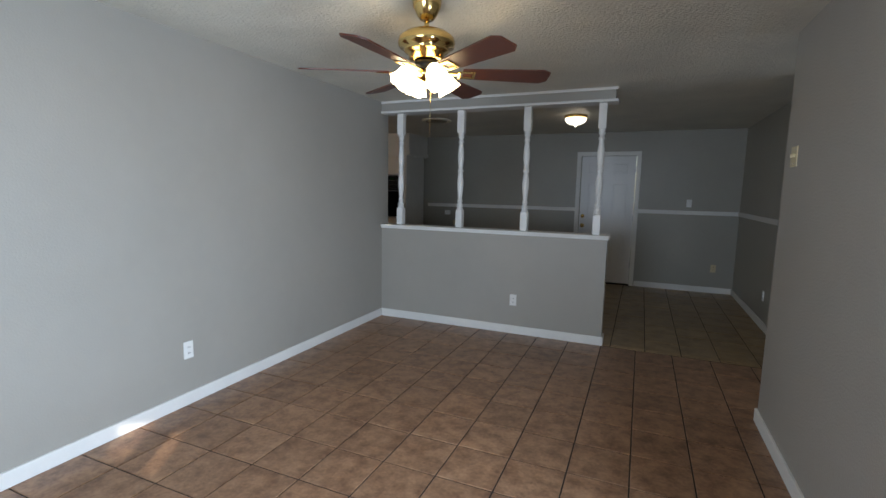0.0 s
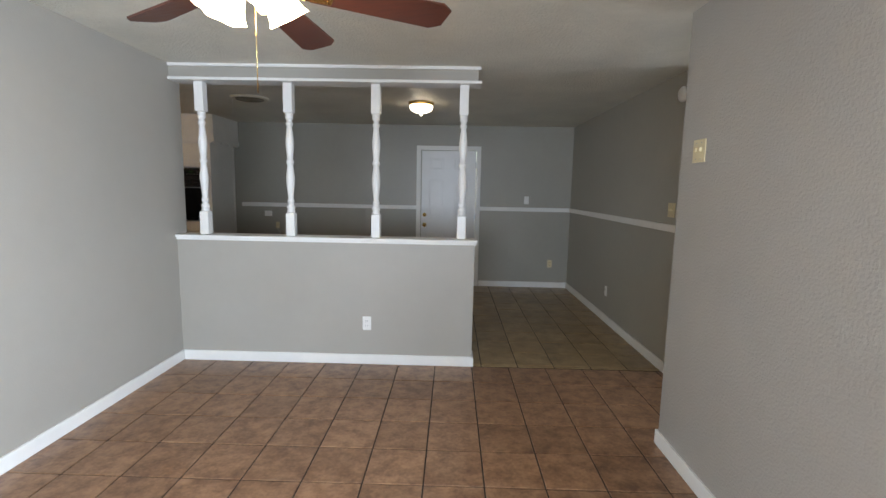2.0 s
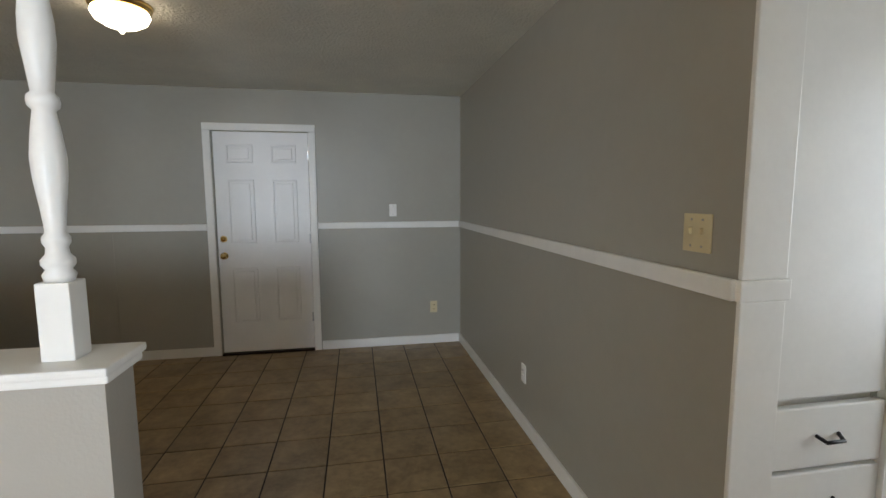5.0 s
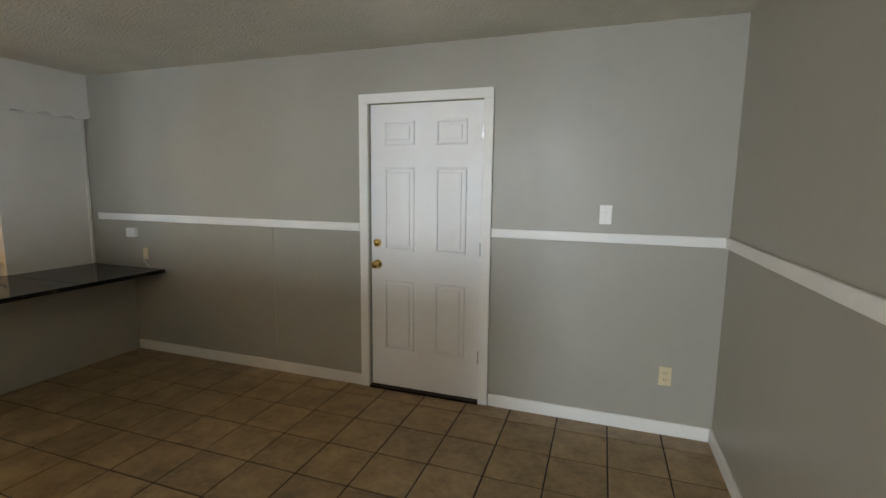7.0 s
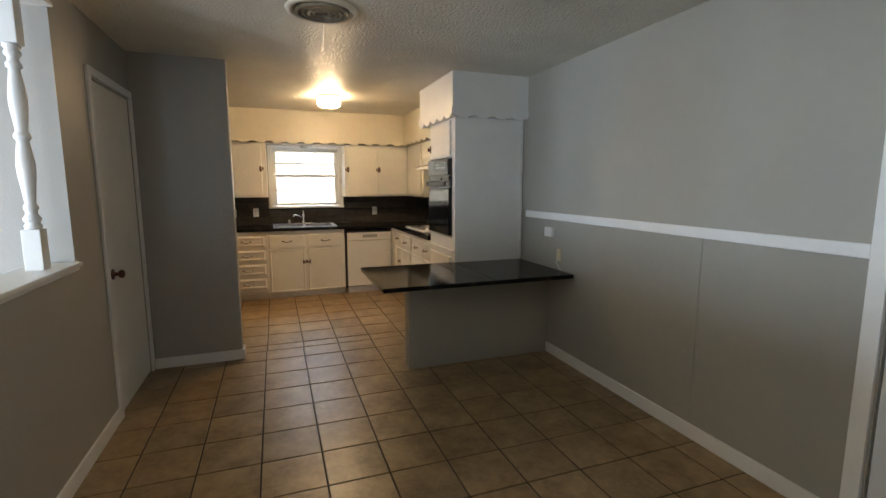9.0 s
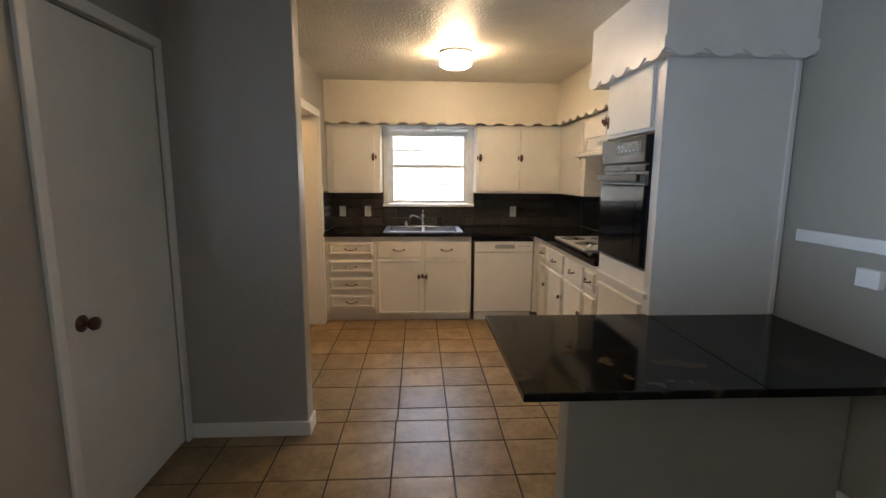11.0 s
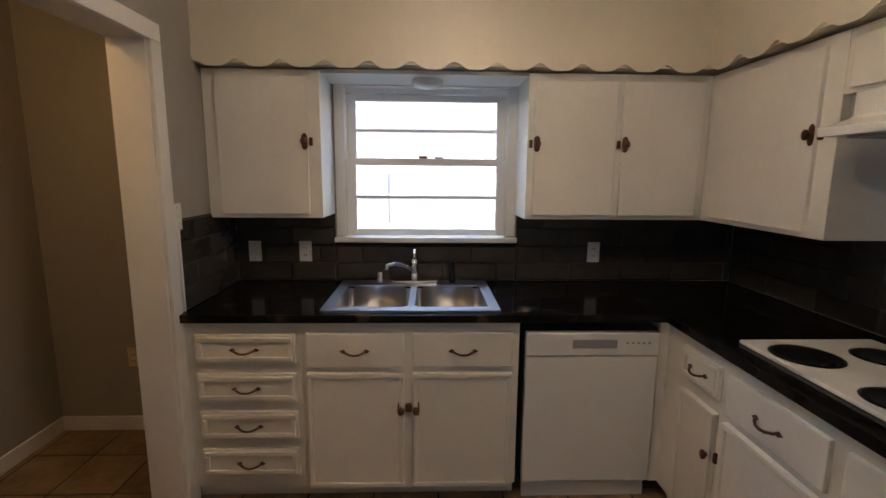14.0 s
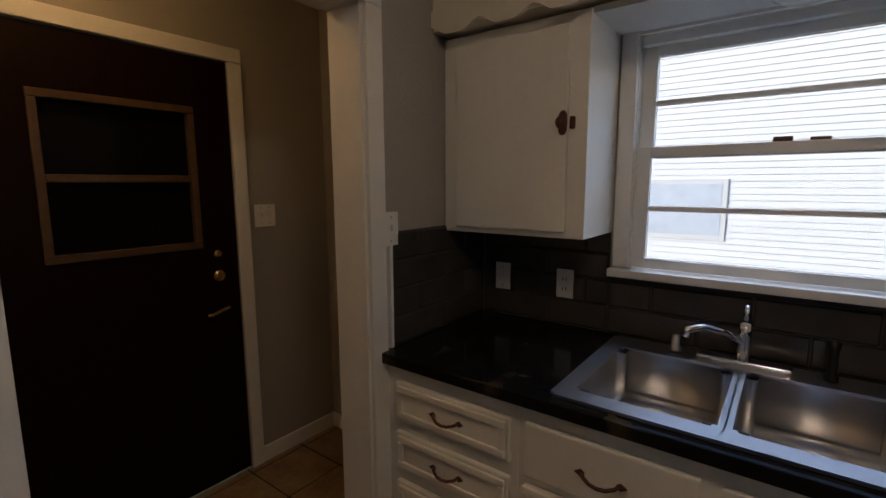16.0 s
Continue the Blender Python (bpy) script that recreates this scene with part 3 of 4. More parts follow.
plate("outlet", R(LX, 1.89, .372, 0), WHITEP, "white outlet low on the living room wall")
plate("outlet", R(-1.015, 4.40, .352, -90), WHITEP, "white outlet low on the half wall")
plate("light_switch", R(RX, 3.068, 1.69, 180), IVORY, "ivory double light switch on the textured wall", 2, "switch")
plate("light_switch", R(EX, 4.46, 1.34, 180), IVORY, "ivory light switch above the chair rail", 2, "switch")
plate("outlet", R(EX, 5.90, .353, 180), WHITEP, "white outlet low on the dining wall")
plate("light_switch", R(.795, NY, 1.334, -90), WHITEP, "white light switch beside the door", 1, "switch")
plate("outlet", R(1.187, NY, .37, -90), IVORY, "ivory outlet low beside the corner")
plate("outlet", R(-4.45, 4.88, 1.15, 90), WHITEP, "white outlet on the kitchen wall")
plate("light_switch", R(-5.985, 4.885, 1.325, 90), WHITEP, "white switch beside the laundry opening", 1, "switch")
plate("light_switch", R(-6.205, 3.80, 1.317, 90), WHITEP, "white double switch beside the back door", 2, "switch")
for y, k in ((4.985, "switch"), (5.265, "outlet"), (6.905, "outlet")): plate("outlet" if k == "outlet" else "light_switch", R(WX + .012, y, 1.08, 0), WHITEP, "white cover plate on the dark backsplash", 1, k)
plate("outlet", R(-5.60, NY - .012, 1.075, -90), WHITEP, "white outlet on the backsplash by the cooktop")
plate("outlet", R(WX, 4.25, .45, 0), IVORY, "ivory outlet in the laundry")
ph = thing("phone_box", boxes((-3.19, -3.085, NY - .035, NY, 1.02, 1.10), bev=.006), WHITEP, (-3.14, NY, 1.06), "small white phone box on the wall", "phone box")
jk = thing("phone_jack", boxes((-3.03, -2.975, NY - .012, NY, .83, .93), bev=.004), IVORY, (-3.0, NY, .88), "ivory phone jack with hanging wires", "phone jack")
part("wire", tube([(-3.0, NY - .012, .86), (-2.99, NY - .04, .82), (-2.97, NY - .03, .79), (-2.965, NY - .012, .76)], .003, 6), WHITEP, jk)

thing("laundry_cord", tube([(WX + .012, 4.32, 1.95), (WX + .012, 4.32, 1.25)], .004, 6), WHITEP, (WX, 4.32, 1.6), "thin cord hanging on the laundry wall", "cord")

# ---- linen cabinet in the hall ----
lc = thing("linen_cabinet", boxes((1.50, 1.60, 4.30, 4.34, 0, 2.10), (2.02, 2.12, 4.30, 4.34, 0, 2.10), (1.60, 2.02, 4.30, 4.34, 2.05, 2.10), (1.60, 2.02, 4.36, 4.74, 0, 2.05)), TRIM, (1.8, 4.34, 0), "white built-in linen cabinet with a door and four drawers", "cabinet")
part("door", boxes((1.605, 2.015, 4.315, 4.34, .86, 2.045), bev=.006), TRIM, lc)
for i in range(4):
    z = .03 + i * .205
    d = part("drawer", boxes((1.605, 2.015, 4.312, 4.34, z, z + .19), bev=.006), TRIM, lc)
    part("pull", tube([(1.77, 4.312, z + .10), (1.78, 4.285, z + .09), (1.84, 4.285, z + .09), (1.85, 4.312, z + .10)], .006), BLACK, d, "dark bail pull")


# ---- kitchen cabinets ----
def pull(parent, m):
    """An arrow-ended bail pull lying along local x and standing out along local -y."""
    bm = tube([(-.045, 0, 0), (-.04, -.012, -.003), (-.02, -.022, -.009), (0, -.024, -.011), (.02, -.022, -.009), (.04, -.012, -.003), (.045, 0, 0)], .005, 8)
    for s in (-1, 1):
        t = bmesh.new(); vs = [t.verts.new(p) for p in ((s * .066, -.003, 0), (s * .05, -.003, .010), (s * .04, -.003, .004), (s * .04, -.003, -.004), (s * .05, -.003, -.010))]
        f = t.faces.new(vs); g = bmesh.ops.extrude_face_region(t, geom=[f])
        for v in [e for e in g["geom"] if isinstance(e, bmesh.types.BMVert)]: v.co.y += .004
        bmesh.ops.recalc_face_normals(t, faces=t.faces[:]); join(bm, t)
    bm.transform(m); part("pull", bm, BRONZE, parent, "dark bronze bail pull")


def catch(parent, m):
    """A bean-shaped bronze knob on an upright backplate."""
    bm = lathe([(.006, -.038), (.014, -.028), (.016, 0), (.014, .028), (.006, .038)], 10); bm.transform(Matrix.Diagonal((1, .25, 1, 1)))
    k = lathe([(.008, 0), (.008, .012), (.016, .018), (.016, .026), (.006, .03), (0, .031)], 14, Matrix.Rotation(radians(90), 4, "X") @ Matrix.Diagonal((.9, 1.2, 1, 1)), bm)
    bm.transform(m); part("knob", bm, BRONZE, parent, "dark bronze knob")


def hinge(parent, m):
    bm = boxes((-.006, .006, -.006, 0, -.03, .03), bev=.002); bm.transform(m); part("hinge", bm, CAB, parent)


def fronts(parent, place, rows):
    """rows: kind, left, right, bottom, top, framed, hardware side; fronts face local -y."""
    for kind, a, b, z0, z1, framed, hw_side in rows:
        m = place @ Matrix.Translation(((a + b) / 2, 0, (z0 + z1) / 2)); w, h = b - a, z1 - z0
        bm = boxes((-w / 2, w / 2, -.018, 0, -h / 2, h / 2), bev=.006); bm.transform(m)
        d = part(kind, bm, CAB, parent)
        if framed:
            f = .022; i = .012 if h < .25 else 0.0
            u, v = w / 2 - i, h / 2 - i
            for r in ((-u, u, v - f, v), (-u, u, -v, -v + f), (-u, -u + f, -v + f, v - f), (u - f, u, -v + f, v - f)):
                bm = boxes((r[0], r[1], -.027, -.017, r[2], r[3]), bev=.005); bm.transform(m); part("moulding", bm, CAB, d)
        if kind == "drawer": pull(d, place @ Matrix.Translation(((a + b) / 2, -.026, (z0 + z1) / 2)))
        elif hw_side:
            right = hw_side[0] == "r"; x = b - .014 if right else a + .014
            z = {"t": z1 - .17, "m": (z0 + z1) / 2 + .025, "b": z0 + .08}[hw_side[1]]
            catch(d, place @ Matrix.Translation((x, -.02, z)))
            k = b + .014 if right else a - .014
            bm = boxes((k - .008, k + .008, -.016, 0, z - .02, z + .02), bev=.005); bm.transform(place); part("strike", bm, BRONZE, d, "dark bronze strike")
            xh = a - .004 if right else b + .004
            for zz in (z0 + .07, z1 - .07): hinge(d, place @ Matrix.Translation((xh, -.004, zz)))


WF = pose(-5.955, 0, 0, 0, 0, 90)     # west run: local x runs along world y, fronts face +x
NF = pose(0, 7.045, 0, 0, 0, 0)       # north run: fronts face -y

b1 = thing("base_cabinet", boxes((-6.59, -5.955, 4.885, 5.395, .085, .875)), CAB, (-6.3, 5.14, 0), "white base cabinet with four framed drawers", "cabinet", group="base cabinets")
part("plinth", boxes((-6.59, -6.01, 4.885, 5.395, 0, .085)), CAB, b1)
fronts(b1, WF, [("drawer", 4.94, 5.375, z, z + .135, True, "") for z in (.685, .505, .325, .145)])
b2 = thing("base_cabinet", boxes((-6.59, -5.955, 5.396, 6.365, .085, .70)), CAB, (-6.3, 5.88, 0), "white sink cabinet with two doors and false drawer fronts", "cabinet", group="base cabinets")
part("plinth", boxes((-6.59, -6.01, 5.396, 6.365, 0, .085)), CAB, b2)
part("top_rail", boxes((-5.975, -5.955, 5.396, 6.365, .70, .875)), CAB, b2)
fronts(b2, WF, [("drawer", 5.42, 5.85, .665, .825, False, ""), ("drawer", 5.89, 6.335, .665, .825, False, ""), ("door", 5.42, 5.85, .085, .64, True, "rt"), ("door", 5.89, 6.335, .085, .64, True, "lt")])
dw = thing("dishwasher", boxes((-6.55, -5.975, 6.385, 7.0, .09, .84), bev=.003), BLACK, (-6.2, 6.69, 0), "white built-in dishwasher, door closed", "dishwasher")
dd = part("door", boxes((-5.975, -5.935, 6.395, 6.99, .10, .715), bev=.006), APPL, dw)
cp = part("control_panel", boxes((-5.975, -5.932, 6.395, 6.99, .72, .825), bev=.006), APPL, dw)
part("handle_recess", boxes((-5.934, -5.929, 6.60, 6.80, .755, .795), bev=.002), GREYP, cp, "grey recessed handle")
for i in range(5): part("button", boxes((-5.933, -5.93, 6.84 + i * .025, 6.852 + i * .025, .775, .783)), GREYP, cp)
part("kick_plate", boxes((-5.99, -5.965, 6.40, 6.985, .005, .085), bev=.003), APPL, dw)
cf = thing("base_cabinet", boxes((-6.59, -5.955, 7.001, 7.71, 0.085, .875), bev=0), CAB, (-6.3, 7.4, 0), "white blind corner cabinet", "cabinet", group="base cabinets")
n1 = thing("base_cabinet", boxes((-5.954, -5.05, 7.045, 7.71, .085, .875)), CAB, (-5.5, 7.4, 0), "white base cabinet below the cooktop", "cabinet", group="base cabinets")
part("plinth", boxes((-5.954, -5.05, 7.10, 7.71, 0, .085)), CAB, n1)
fronts(n1, NF, [("drawer", -5.80, -5.56, .69, .825, True, ""), ("drawer", -5.51, -5.09, .665, .825, False, ""), ("door", -5.80, -5.56, .085, .64, True, "rt"), ("door", -5.51, -5.09, .085, .64, True, "rt")])
n2 = thing("base_cabinet", boxes((-5.049, -4.36, 7.045, 7.71, .085, .875)), CAB, (-4.7, 7.4, 0), "white base cabinet with drawers beside the oven", "cabinet", group="base cabinets")
part("plinth", boxes((-5.049, -4.36, 7.10, 7.71, 0, .085)), CAB, n2)
fronts(n2, NF, [("drawer", -5.04, -4.61, .665, .825, False, ""), ("drawer", -4.575, -4.38, .68, .825, True, ""), ("door", -5.04, -4.61, .085, .64, True, "rt"), ("door", -4.575, -4.38, .085, .64, True, "rt")])

# worktop with the sink cut-out
wt = thing("worktop", boxes((-6.59, -5.92, 4.885, 5.50, .876, .912), bev=.003), STONE, (-6.2, 6, .9), "black polished granite kitchen worktop", "worktop")
for r in ((-6.59, -5.92, 6.26, 7.71), (-6.59, -6.53, 5.50, 6.26), (-5.975, -5.92, 5.50, 6.26), (-5.919, -4.355, 7.01, 7.71)): part("slab", boxes((*r, .876, .912), bev=.003), STONE, wt)

# sink
def sink():
    x0, x1, y0, y1, z = -6.53, -5.975, 5.50, 6.26, .916
    rim = bmesh.new()
    xs, ys = (x0 - .02, x0 + .10, x1 - .04, x1 + .02), (y0 - .02, y0 + .03, 5.865, 5.895, y1 - .03, y1 + .02)
    grid = [[rim.verts.new((u, v, z - .003)) for v in ys] for u in xs]
    for i in range(3):
        for j in range(5):
            if not (i == 1 and j in (1, 3)): rim.faces.new((grid[i][j], grid[i + 1][j], grid[i + 1][j + 1], grid[i][j + 1]))
    up = bmesh.ops.extrude_face_region(rim, geom=rim.faces[:])
    for v in [e for e in up["geom"] if isinstance(e, bmesh.types.BMVert)]: v.co.z += .009
    bmesh.ops.recalc_face_normals(rim, faces=rim.faces[:])
    upright = [e for e in rim.edges if abs(e.verts[0].co.z - e.verts[1].co.z) > .005 and e.calc_face_angle(0) > 1]
    bmesh.ops.bevel(rim, geom=upright, offset=.012, segments=3, affect="EDGES")
    s = thing("sink", rim, STEEL, (-6.25, 5.88, .91), "double bowl stainless steel sink", "sink")
    for a, b in ((y0 + .03, 5.865), (5.895, y1 - .03)):
        t = bmesh.new(); bmesh.ops.create_cube(t, size=1)
        for v in t.verts: v.co = ((x0 + .1 + x1 - .04) / 2 + v.co.x * (x1 - x0 - .134), (a + b) / 2 + v.co.y * (b - a + .006), z - .004 - .085 + v.co.z * .17)
        bmesh.ops.delete(t, geom=[max(t.faces, key=lambda f: f.calc_center_median().z)], context="FACES_ONLY")
        bmesh.ops.bevel(t, geom=[e for e in t.edges if not e.is_boundary], offset=.035, segments=4, affect="EDGES")
        bmesh.ops.reverse_faces(t, faces=t.faces[:])
        for f in t.faces: f.smooth = True
        part("bowl", t, STEEL, s)
        part("drain", lathe([(.04, z - .172), (.035, z - .168), (.02, z - .171), (0, z - .172)], 20, Matrix.Translation((x0 + .3, (a + b) / 2, 0))), CHROME, s)
    fx, fy = x0 + .035, 5.88
    fc = thing("faucet", boxes((fx - .022, fx + .022, fy - .125, fy + .125, z + .006, z + .02), bev=.008), CHROME, (fx, fy, z), "chrome kitchen faucet with a low spout", "faucet")
    part("body", lathe([(.022, z + .02), (.018, z + .06), (.02, z + .10), (.016, z + .135), (0, z + .14)], 18, Matrix.Translation((fx, fy, 0))), CHROME, fc)
    part("lever", tube([(fx, fy, z + .135), (fx - .01, fy, z + .17), (fx - .02, fy, z + .185)], .008), CHROME, fc)
    part("spout", tube([(fx, fy, z + .07), (fx + .05, fy - .05, z + .11), (fx + .12, fy - .10, z + .135), (fx + .16, fy - .135, z + .13), (fx + .165, fy - .14, z + .11)], .011), CHROME, fc)
    sd = thing("soap_dispenser", lathe([(.02, z + .006), (.02, z + .02), (.014, z + .022), (.014, z + .06), (0, z + .062)], 16, Matrix.Translation((fx, fy - .19, 0))), STEEL, (fx, fy - .19, z), "small steel soap dispenser beside the faucet", "soap dispenser")
    sp = thing("sprayer", lathe([(.018, z + .006), (.018, z + .02), (.012, z + .03), (.012, z + .09), (.018, z + .12), (0, z + .125)], 16, Matrix.Translation((fx, fy + .21, 0))), BLACK, (fx, fy + .21, z), "black pull-out sink sprayer", "sprayer")


sink()

# upper cabinets
UF = pose(-6.30, 0, 0, 0, 0, 90)
u1 = thing("wall_cabinet", boxes((-6.598, -6.30, 4.884, 5.435, 1.295, 2.0), bev=.003), CAB, (-6.45, 5.15, 1.3), "white wall cabinet with one door", "cabinet", group="wall cabinets")
fronts(u1, UF, [("door", 4.945, 5.375, 1.315, 1.965, False, "rm")])
u2 = thing("wall_cabinet", boxes((-6.598, -6.30, 6.44, 7.34, 1.295, 2.0), bev=.003), CAB, (-6.45, 6.9, 1.3), "white wall cabinet with two doors", "cabinet", group="wall cabinets")
fronts(u2, UF, [("door", 6.47, 6.875, 1.315, 1.965, False, "lm"), ("door", 6.905, 7.30, 1.315, 1.965, False, "lm")])
UN = pose(0, 7.345, 0, 0, 0, 0)
u3 = thing("wall_cabinet", boxes((-6.598, -5.56, 7.345, 7.71, 1.295, 2.0), bev=.003), CAB, (-6.1, 7.5, 1.3), "white corner wall cabinet beside the hood", "cabinet", group="wall cabinets")
fronts(u3, UN, [("door", -6.24, -5.635, 1.315, 1.965, False, "rm")])
u4 = thing("wall_cabinet", boxes((-5.559, -4.36, 7.345, 7.71, 1.79, 2.0), bev=.003), CAB, (-5.0, 7.5, 1.74), "short white wall cabinet above the hood", "cabinet", group="wall cabinets")
fronts(u4, UN, [("door", -5.525, -5.08, 1.805, 1.965, False, "rm"), ("door", -5.045, -4.60, 1.805, 1.965, False, "lm")])
hood = thing("range_hood", prism([(7.71, 1.645), (7.225, 1.645), (7.22, 1.672), (7.325, 1.705), (7.335, 1.715), (7.335, 1.788), (7.71, 1.788)], "x", -5.50, -4.70), APPL, (-5.1, 7.5, 1.645), "white metal range hood with a sloped front", "range hood")
part("filter", boxes((-5.44, -4.76, 7.27, 7.66, 1.637, 1.644)), GREYP, hood, "grey grease filter")
part("lamp_cover", boxes((-4.95, -4.80, 7.25, 7.35, 1.625, 1.644), bev=.006), BLACK, hood, "dark lamp cover")
# Solid grey block, its colour stands for shade in the gap.
part("end_notch", boxes((-5.545, -5.505, 7.36, 7.60, 1.72, 1.785), bev=.002), GREYP, hood, "grey block standing in for the shaded gap beside the hood")
for i in range(3): part("vent_slot", boxes((-5.27 + i * .085, -5.195 + i * .085, 7.331, 7.336, 1.735, 1.765), bev=.001), GREYP, hood)
for i in range(2): part("switch", boxes((-4.95 + i * .05, -4.92 + i * .05, 7.327, 7.336, 1.74, 1.76), bev=.002), WHITEP, hood)

# soffits with scalloped trim
setting("soffit_west", boxes((WX, -6.234, 4.88, 7.279, 2.013, H), (WX, -6.0, 7.279, 7.715, 2.013, H)), CREAM, "cream boxed soffit above the wall cabinets", "soffit")
setting("soffit_north", boxes((-6.0, -4.53, 7.279, 7.715, 2.013, H)), CREAM, "cream boxed soffit above the hood", "soffit")
setting("soffit_oven", boxes((-4.53, -3.575, 6.985, NY, 2.05, H)), TRIM, "white boxed soffit above the oven cabinet", "soffit")


def scallop(name, axis, fixed, a, b, z0=2.0, depth=.075, mtl=None):
    n = max(2, round(abs(b - a) / .20)); out = [(a, z0 + depth)]
    for i in range(n * 10 + 1):
        u = i / (n * 10); out.append((a + (b - a) * u, z0 + .016 * math.cos(2 * math.pi * n * u) + .005 * math.cos(4 * math.pi * n * u)))
    out.append((b, z0 + depth))
    setting(name, prism(out, "x" if axis == "x" else "y", fixed, fixed + .014), mtl or TRIM, "scalloped wooden trim under the soffit", "trim")


scallop("scallop_west", "x", -6.234, 4.882, 7.264, 2.004, mtl=CREAM)
scallop("scallop_north", "y", 7.265, -6.22, -4.53, 2.004, mtl=CREAM)
scallop("scallop_oven_front", "y", 6.971, -4.53, -3.561, 2.045)
scallop("scallop_oven_side", "x", -3.575, 6.985, NY, 2.045)

# oven column
oc = thing("oven_cabinet", boxes((-4.33, -3.73, 7.04, 7.715, .08, .97)), TRIM, (-3.95, 7.4, 0), "tall white oven cabinet", "cabinet")
for a, b in ((-4.352, -4.33), (-3.73, -3.655)): part("side_panel", boxes((a, b, 7.04, 7.715, 0, 2.05), bev=.002), TRIM, oc)
part("upper_box", boxes((-4.33, -3.73, 7.04, 7.715, 1.71, 2.05)), TRIM, oc)
part("back_panel", boxes((-4.33, -3.73, 7.5, 7.715, .97, 1.71)), TRIM, oc)
part("plinth", boxes((-4.33, -3.73, 7.1, 7.71, 0, .08)), TRIM, oc)
part("ledge", boxes((-4.34, -3.675, 7.015, 7.04, .83, .86), bev=.005), TRIM, oc)
fronts(oc, pose(0, 7.04, 0), [("door", -4.30, -3.75, 1.725, 2.03, False, "lb"), ("door", -4.31, -3.73, .10, .79, True, "")])
part("corner_strip", boxes((-3.655, -3.64, 7.69, 7.715, .76, 2.045), bev=.003), TRIM, oc)
ov = thing("wall_oven", boxes((-4.325, -3.735, 7.03, 7.48, .985, 1.695), bev=.004), BLACK, (-3.97, 7.3, .985), "black built-in wall oven with a glass door", "oven")
od = part("oven_door", boxes((-4.322, -3.738, 7.012, 7.038, .99, 1.428), bev=.008), BLACKG, ov)
part("oven_window", boxes((-4.22, -3.83, 7.009, 7.013, 1.06, 1.33), bev=.002), BLACKG, od)
part("door_trim", boxes((-4.322, -3.738, 7.006, 7.013, 1.430, 1.437), bev=.002), GREYP, od, "thin grey metal strip")
part("handle", boxes((-4.30, -3.76, 6.975, 6.998, 1.445, 1.487), bev=.009), BLACK, od, "broad black handle bar")
for x in (-4.28, -3.80): part("handle_end", boxes((x, x + .03, 6.99, 7.03, 1.45, 1.482), bev=.003), STEEL, od, "bright metal handle bracket")
part("vent_slat", boxes((-4.32, -3.74, 7.012, 7.038, 1.502, 1.535), bev=.006), BLACK, ov)
cpn = part("control_panel", boxes((-4.322, -3.738, 7.004, 7.038, 1.545, 1.692), bev=.008), BLACK, ov)
part("display", boxes((-4.09, -3.78, 7.001, 7.0045, 1.595, 1.665), bev=.002), BLACKG, cpn)
part("badge", lathe([(.011, 0), (.011, .003), (0, .0035)], 16, Matrix.Translation((-4.28, 7.004, 1.575)) @ Matrix.Rotation(radians(90), 4, "X")), GREYP, cpn, "small round grey badge")
for i in range(6):
    for z in (1.612, 1.64):
        if not (z > 1.63 and 2 <= i <= 4): part("button", boxes((-4.07 + i * .048, -4.05 + i * .048, 6.999, 7.002, z, z + .008), bev=.001), GREYP, cpn)
part("clock", boxes((-3.945, -3.922, 6.999, 7.002, 1.641, 1.651), (-3.914, -3.891, 6.999, 7.002, 1.641, 1.651)), DISPLAY, cpn, "green lit clock digits")

# cooktop
ck = thing("cooktop", boxes((-5.58, -4.79, 7.10, 7.60, .912, .926), bev=.005), APPL, (-5.2, 7.35, .912), "white electric cooktop with the coils missing", "cooktop")
for x, y, r in ((-5.42, 7.22, .095), (-5.40, 7.47, .08), (-5.10, 7.22, .08), (-5.10, 7.47, .095)):
    part("burner_pan", lathe([(r + .012, .927), (r, .931), (r - .01, .929), (0, .9275)], 28, Matrix.Translation((x, y, 0))), BLACK, ck, "black burner bowl")
    part("burner_socket", boxes((x + r - .05, x + r + .01, y - .012, y + .012, .93, .945), bev=.004), BLACK, ck)
for i in range(4): part("knob", lathe([(.022, .926), (.02, .945), (.012, .948), (.010, .956), (0, .957)], 16, Matrix.Translation((-4.87, 7.17 + i * .09, 0))), WHITEP, ck, "white control knob")

# peninsula
kw = thing("peninsula_wall", boxes((-3.27, -3.15, 6.46, 7.715, 0, .718), bev=.004), PANEL, (-3.2, 7.1, 0), "greige knee wall under the breakfast bar", "knee wall")
bb = thing("breakfast_bar", boxes((-3.68, -2.79, 6.18, 7.035, .72, .752), bev=.006), STONE, (-3.2, 6.9, .72), "black polished granite breakfast bar top", "bar top")
part("wall_slab", boxes((-3.652, -2.79, 7.035, 7.715, .72, .752), bev=.003), STONE, bb)

# kitchen window
wf = setting("window_1", boxes((WX, WX + .02, 5.445, 5.50, 1.17, 2.02), (WX, WX + .02, 6.39, 6.445, 1.17, 2.02), (WX, WX + .02, 5.50, 6.39, 1.975, 2.02), bev=.003), TRIM, "white wooden double-hung window over the sink", "window")
part("sill", boxes((WX - .1, WX + .05, 5.435, 6.455, 1.135, 1.165), bev=.006), TRIM, wf)
part("recess_top", boxes((WX + .02, -6.31, 5.437, 6.438, 1.985, 2.004)), TRIM, wf)
